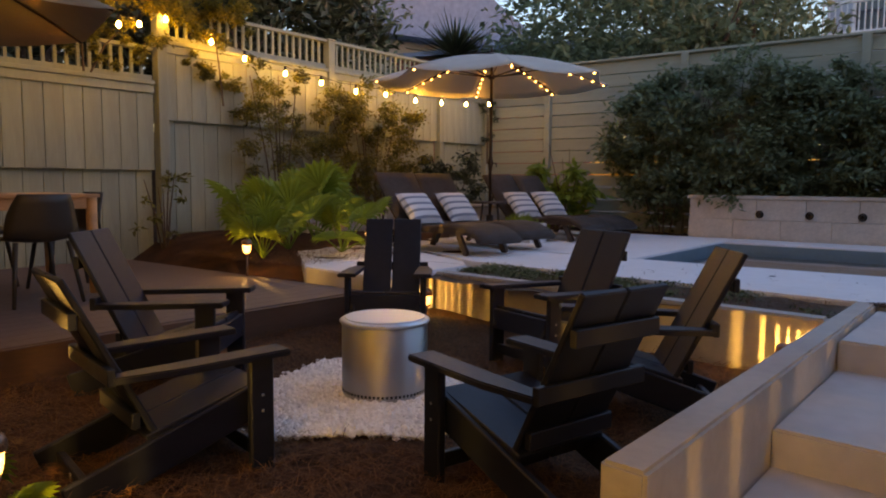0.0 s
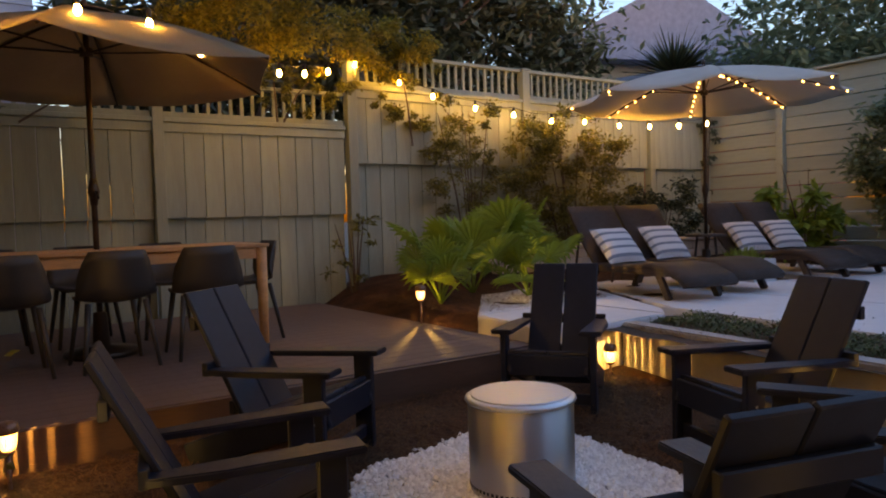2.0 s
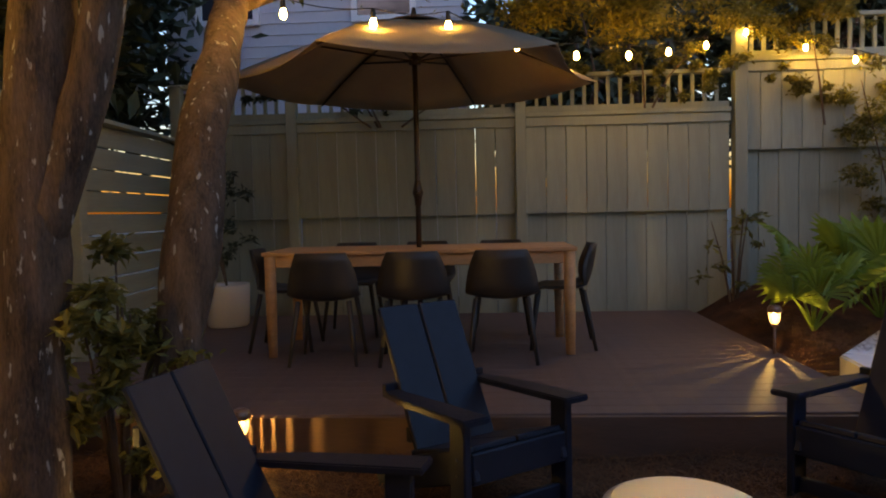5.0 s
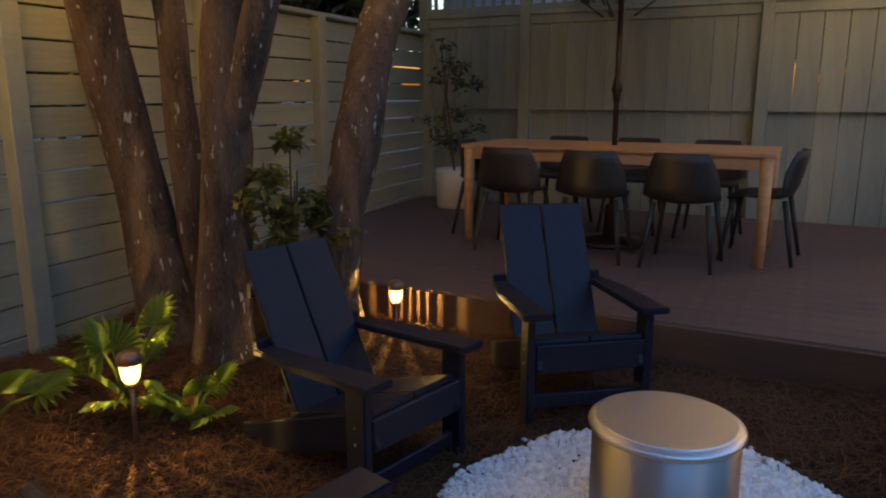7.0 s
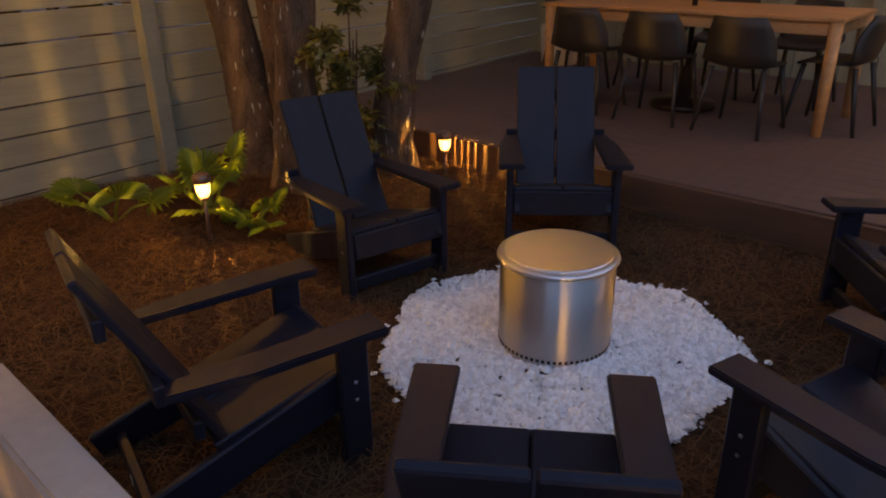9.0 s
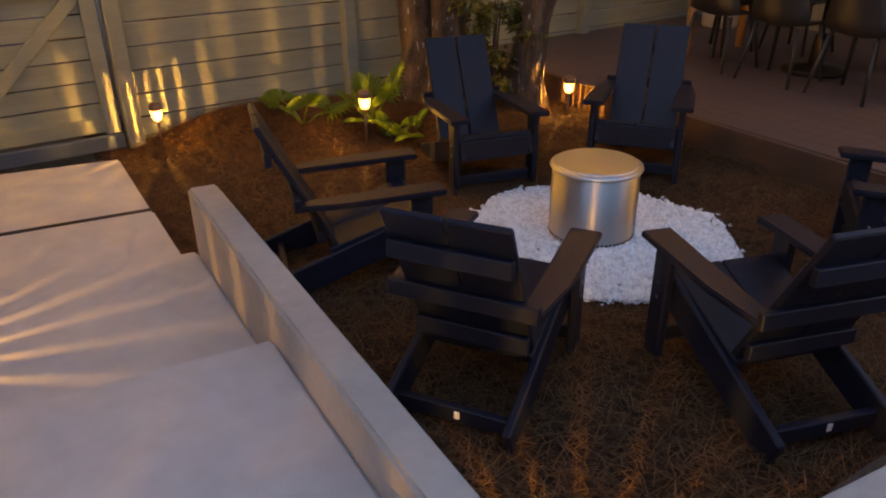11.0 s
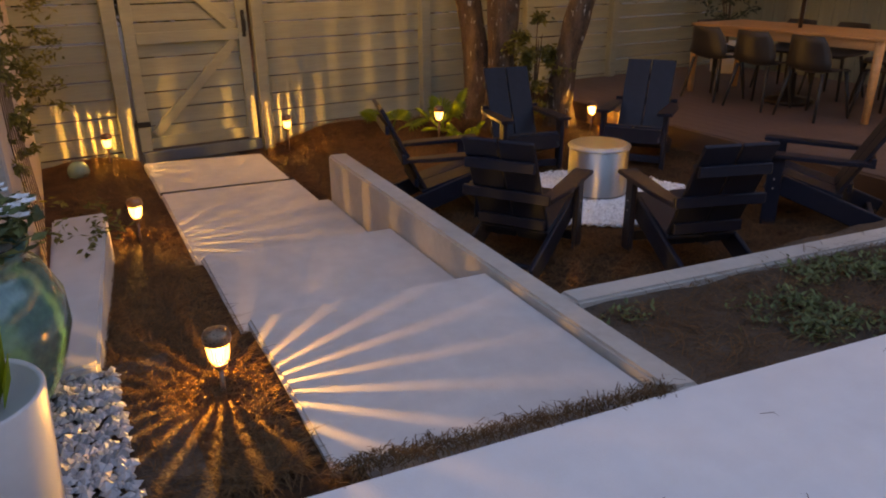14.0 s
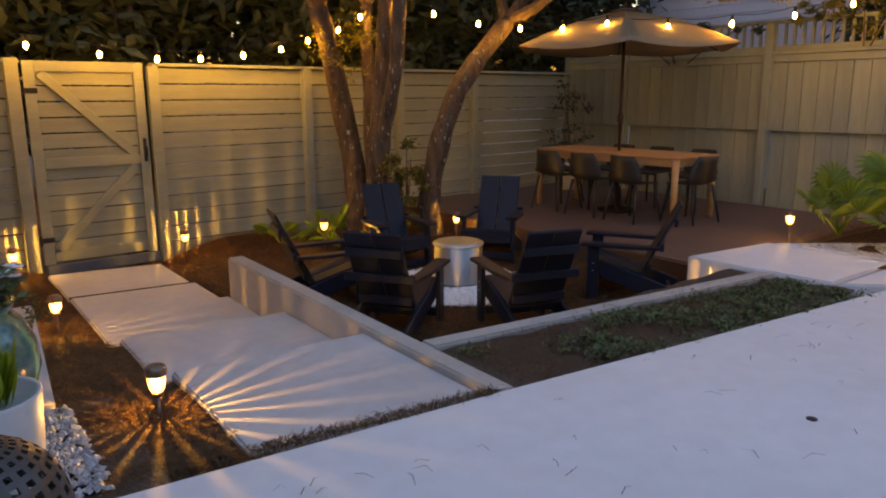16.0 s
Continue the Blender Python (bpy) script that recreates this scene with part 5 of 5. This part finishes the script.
vine = thing("house_vine", pose(1.66, 2.6, 0), "green vine climbing the stucco and trailing over the ledge", "vine")
g = crown(random.Random(33), (0.02, 0.6, 1.3), (0.06, 0.9, 0.9), 900, 0.05, clumps=40)
g2 = crown(random.Random(34), (-0.15, 0.75, 0.5), (0.18, 0.45, 0.12), 150, 0.045, clumps=12)
g.add(g2.v, g2.f)
g2 = crown(random.Random(35), (-0.02, -1.9, 1.2), (0.25, 0.6, 1.0), 900, 0.06, clumps=26)
g.add(g2.v, g2.f)
part("leaves", g, M_VINE, vine)
for k in range(7):
    g = G()
    y = 0.1 + 0.15 * k
    g.tube([(0.0, y, 0.42), (0.03, y + 0.1, 1.0), (0.04, y - 0.1, 1.7), (0.04, y + 0.1, 2.4)], 0.003, 5)
    part("stem", g, M_STEM, vine)
globe = thing("glass_globe", pose(1.42, 0.62, 0.04), "pale green garden globe resting in the straw", "garden globe")
g = G()
g.lathe([(0, -0.09), (0.045, -0.078), (0.078, -0.045), (0.09, 0), (0.078, 0.045), (0.045, 0.078), (0, 0.09)], 24, (0, 0, 0.06))
part("globe", g, mat("green_glazed_globe", (0.20, 0.33, 0.28), 0.2, var=0.1, scale=4), globe, smooth=True)

# low retaining wall behind the palms
ret = thing("wall_retaining", I4, "low weathered tan block retaining wall behind the loungers", "wall", kind="structure")
for k in range(3):
    for i in range(12):
        y = 6.3 + 0.41 * i + (0.2 if k == 1 else 0.0)
        g = G()
        g.bar((-6.15, y, 0.48 + 0.115 * k), (-6.15, y + 0.402, 0.48 + 0.115 * k), 0.12, 0.11, c=0.01)
        part("block", g, M_TRAV, ret)
g = G()
g.bar((-6.14, 6.28, 0.80), (-6.14, 11.4, 0.80), 0.19, 0.05, c=0.012)
part("coping", g, M_TRAV, ret)

# ---- loose ground material ----


def heap(name, n, place, size, material, label, seed):
    rg = random.Random(seed)
    g = G()
    for i in range(n):
        p = place(rg)
        g.chip(p, rg.uniform(*size), rg)
    return tagged(part(name, g, material), label, "stones", kind="stuff")


def ring_place(rg):
    a, r = rg.uniform(0, 6.283), 0.68 * math.sqrt(rg.random())
    r *= 1 + 0.06 * math.sin(3 * a + 1) + 0.04 * math.sin(7 * a)
    if rg.random() < 0.02:
        r *= rg.uniform(1.0, 1.14)
    x, y = PIT[0] + r * math.cos(a), PIT[1] + r * math.sin(a)
    return Vector((x, y, mulch_z(x, y) + 0.012 + 0.018 * rg.random() + 0.012 * max(0, 1 - r / 0.7)))


heap("white_stones", 15000, ring_place, (0.011, 0.023), M_STONE, "ring of broken white marble chips under the fire pit", 51)
heap("grey_gravel", 3000, lambda rg: Vector((rg.uniform(1.48, 2.5), rg.uniform(4.8, 5.64), 0.412 + 0.008 * rg.random())), (0.011, 0.028), M_GRAVEL, "grey and white gravel round the pots", 52)


def needles(name, n, place, label, seed, length=(0.06, 0.14)):
    rg = random.Random(seed)
    vs, fs = [], []
    for i in range(n):
        x, y, z = place(rg)
        a = rg.uniform(0, 6.283)
        ln = rg.uniform(*length)
        d = Vector((math.cos(a), math.sin(a), rg.gauss(0.02, 0.16))) * ln
        s = Vector((-math.sin(a), math.cos(a), 0)) * 0.0016
        p = Vector((x, y, z + rg.uniform(0.003, 0.022)))
        mid = p + d * 0.5 + Vector((rg.gauss(0, 0.006), rg.gauss(0, 0.006), 0.012))
        k = len(vs)
        vs += [p - s, p + s, mid + s, mid - s, p + d + s * 0.4, p + d - s * 0.4]
        fs += [(k, k + 1, k + 2, k + 3), (k + 3, k + 2, k + 4, k + 5)]
    g = G()
    g.v, g.f, g.mi = [tuple(v) for v in vs], fs, [0] * len(fs)
    return tagged(part(name, g, M_STRAW), label, "straw", kind="stuff")


def pit_place(rg):
    while True:
        x, y = rg.uniform(-3.4, -0.1), rg.uniform(-0.1, 5.05)
        if (x - PIT[0]) ** 2 + (y - PIT[1]) ** 2 > 0.46 and not (x > -0.35 and y > 2.3):
            if not (x > -0.2 and y > 0.3):
                return x, y, mulch_z(x, y)


needles("pine_straw", 40000, pit_place, "loose brown pine needles over the pit ground", 61)


def bed_place(rg):
    y = 5.58 - 5.35 * rg.random() ** 1.5
    x = rg.uniform(0.945 + 0.018 * y, 1.5)
    return x, y, mulch_z(x, y)


needles("pine_straw", 17000, bed_place, "loose brown pine needles in the walk bed", 62)


def lip_place(rg):
    f = rg.random()
    return 1.0 - 1.12 * f + rg.gauss(0, 0.01), 5.685 + 0.135 * f + rg.gauss(0, 0.018), 0.395 + rg.uniform(0, 0.006)


needles("pine_straw", 1500, lip_place, "pine needles caught in the joint by the pool deck", 63, (0.02, 0.06))
needles("pine_straw", 6000, lambda rg: (rg.uniform(-6.2, -4.35), rg.uniform(4.85, 6.6), 0.40), "pine needles under the palms", 64)


def strip_place(rg):
    return rg.uniform(-3.1, -0.3), rg.uniform(5.25, 5.85), 0.385


g = G()
rng = random.Random(71)
tufts = []
while len(tufts) < 150:
    x = rng.uniform(-3.15, -0.35)
    lo, hi = 5.22 + (-0.245 - x) * 0.1, 5.80 + (-0.2 - x) * 0.13
    y = rng.uniform(lo, hi)
    if noise.noise(Vector((x * 2.2, y * 2.2, 7))) + (0.25 if x < -1.9 else 0.0) > -0.02:
        tufts.append((x, y))
for x, y in tufts:
    for k in range(34):
        a = rng.uniform(0, 6.3)
        p = Vector((x + rng.gauss(0, 0.05), y + rng.gauss(0, 0.04), 0.385 + 0.035 * rng.random()))
        g.leaf(p, Vector((math.cos(a), math.sin(a), rng.uniform(0.1, 0.9))), Vector((0, 0, 1)), rng.uniform(0.02, 0.045), 0.016)
tagged(part("ground_cover", g, M_GRASS), "patchy low green ground cover in dark soil", "plants", kind="stuff")
needles("pine_straw", 2600, strip_place, "pine needles among the ground cover", 65)

needles("fallen_needles", 46, lambda rg: (rg.uniform(-2.4, 1.2), 6.0 + abs(rg.gauss(0, 0.5)), 0.418), "few brown pine needles on the pool deck", 66, (0.03, 0.09))
drain = thing("deck_drain", pose(-0.946, 6.854, 0.42), "small round dark drain cap in the pool deck", "drain")
g = G()
g.lathe([(0, 0.004), (0.02, 0.004), (0.023, 0.002), (0.023, -0.01)], 24)
part("cap", g, M_BLACK, drain, smooth=True)

# deck boards
g = G()
g.box(I4, 0.1412, 5.02, 0.028, 0.003)
plank = g.mesh("plank", M_DECK)
for i in range(25):
    x = -3.53 - 0.1425 * i
    part("plank", plank, None, deck).matrix_basis = pose(x, 2.22, DECK_Z - 0.014)
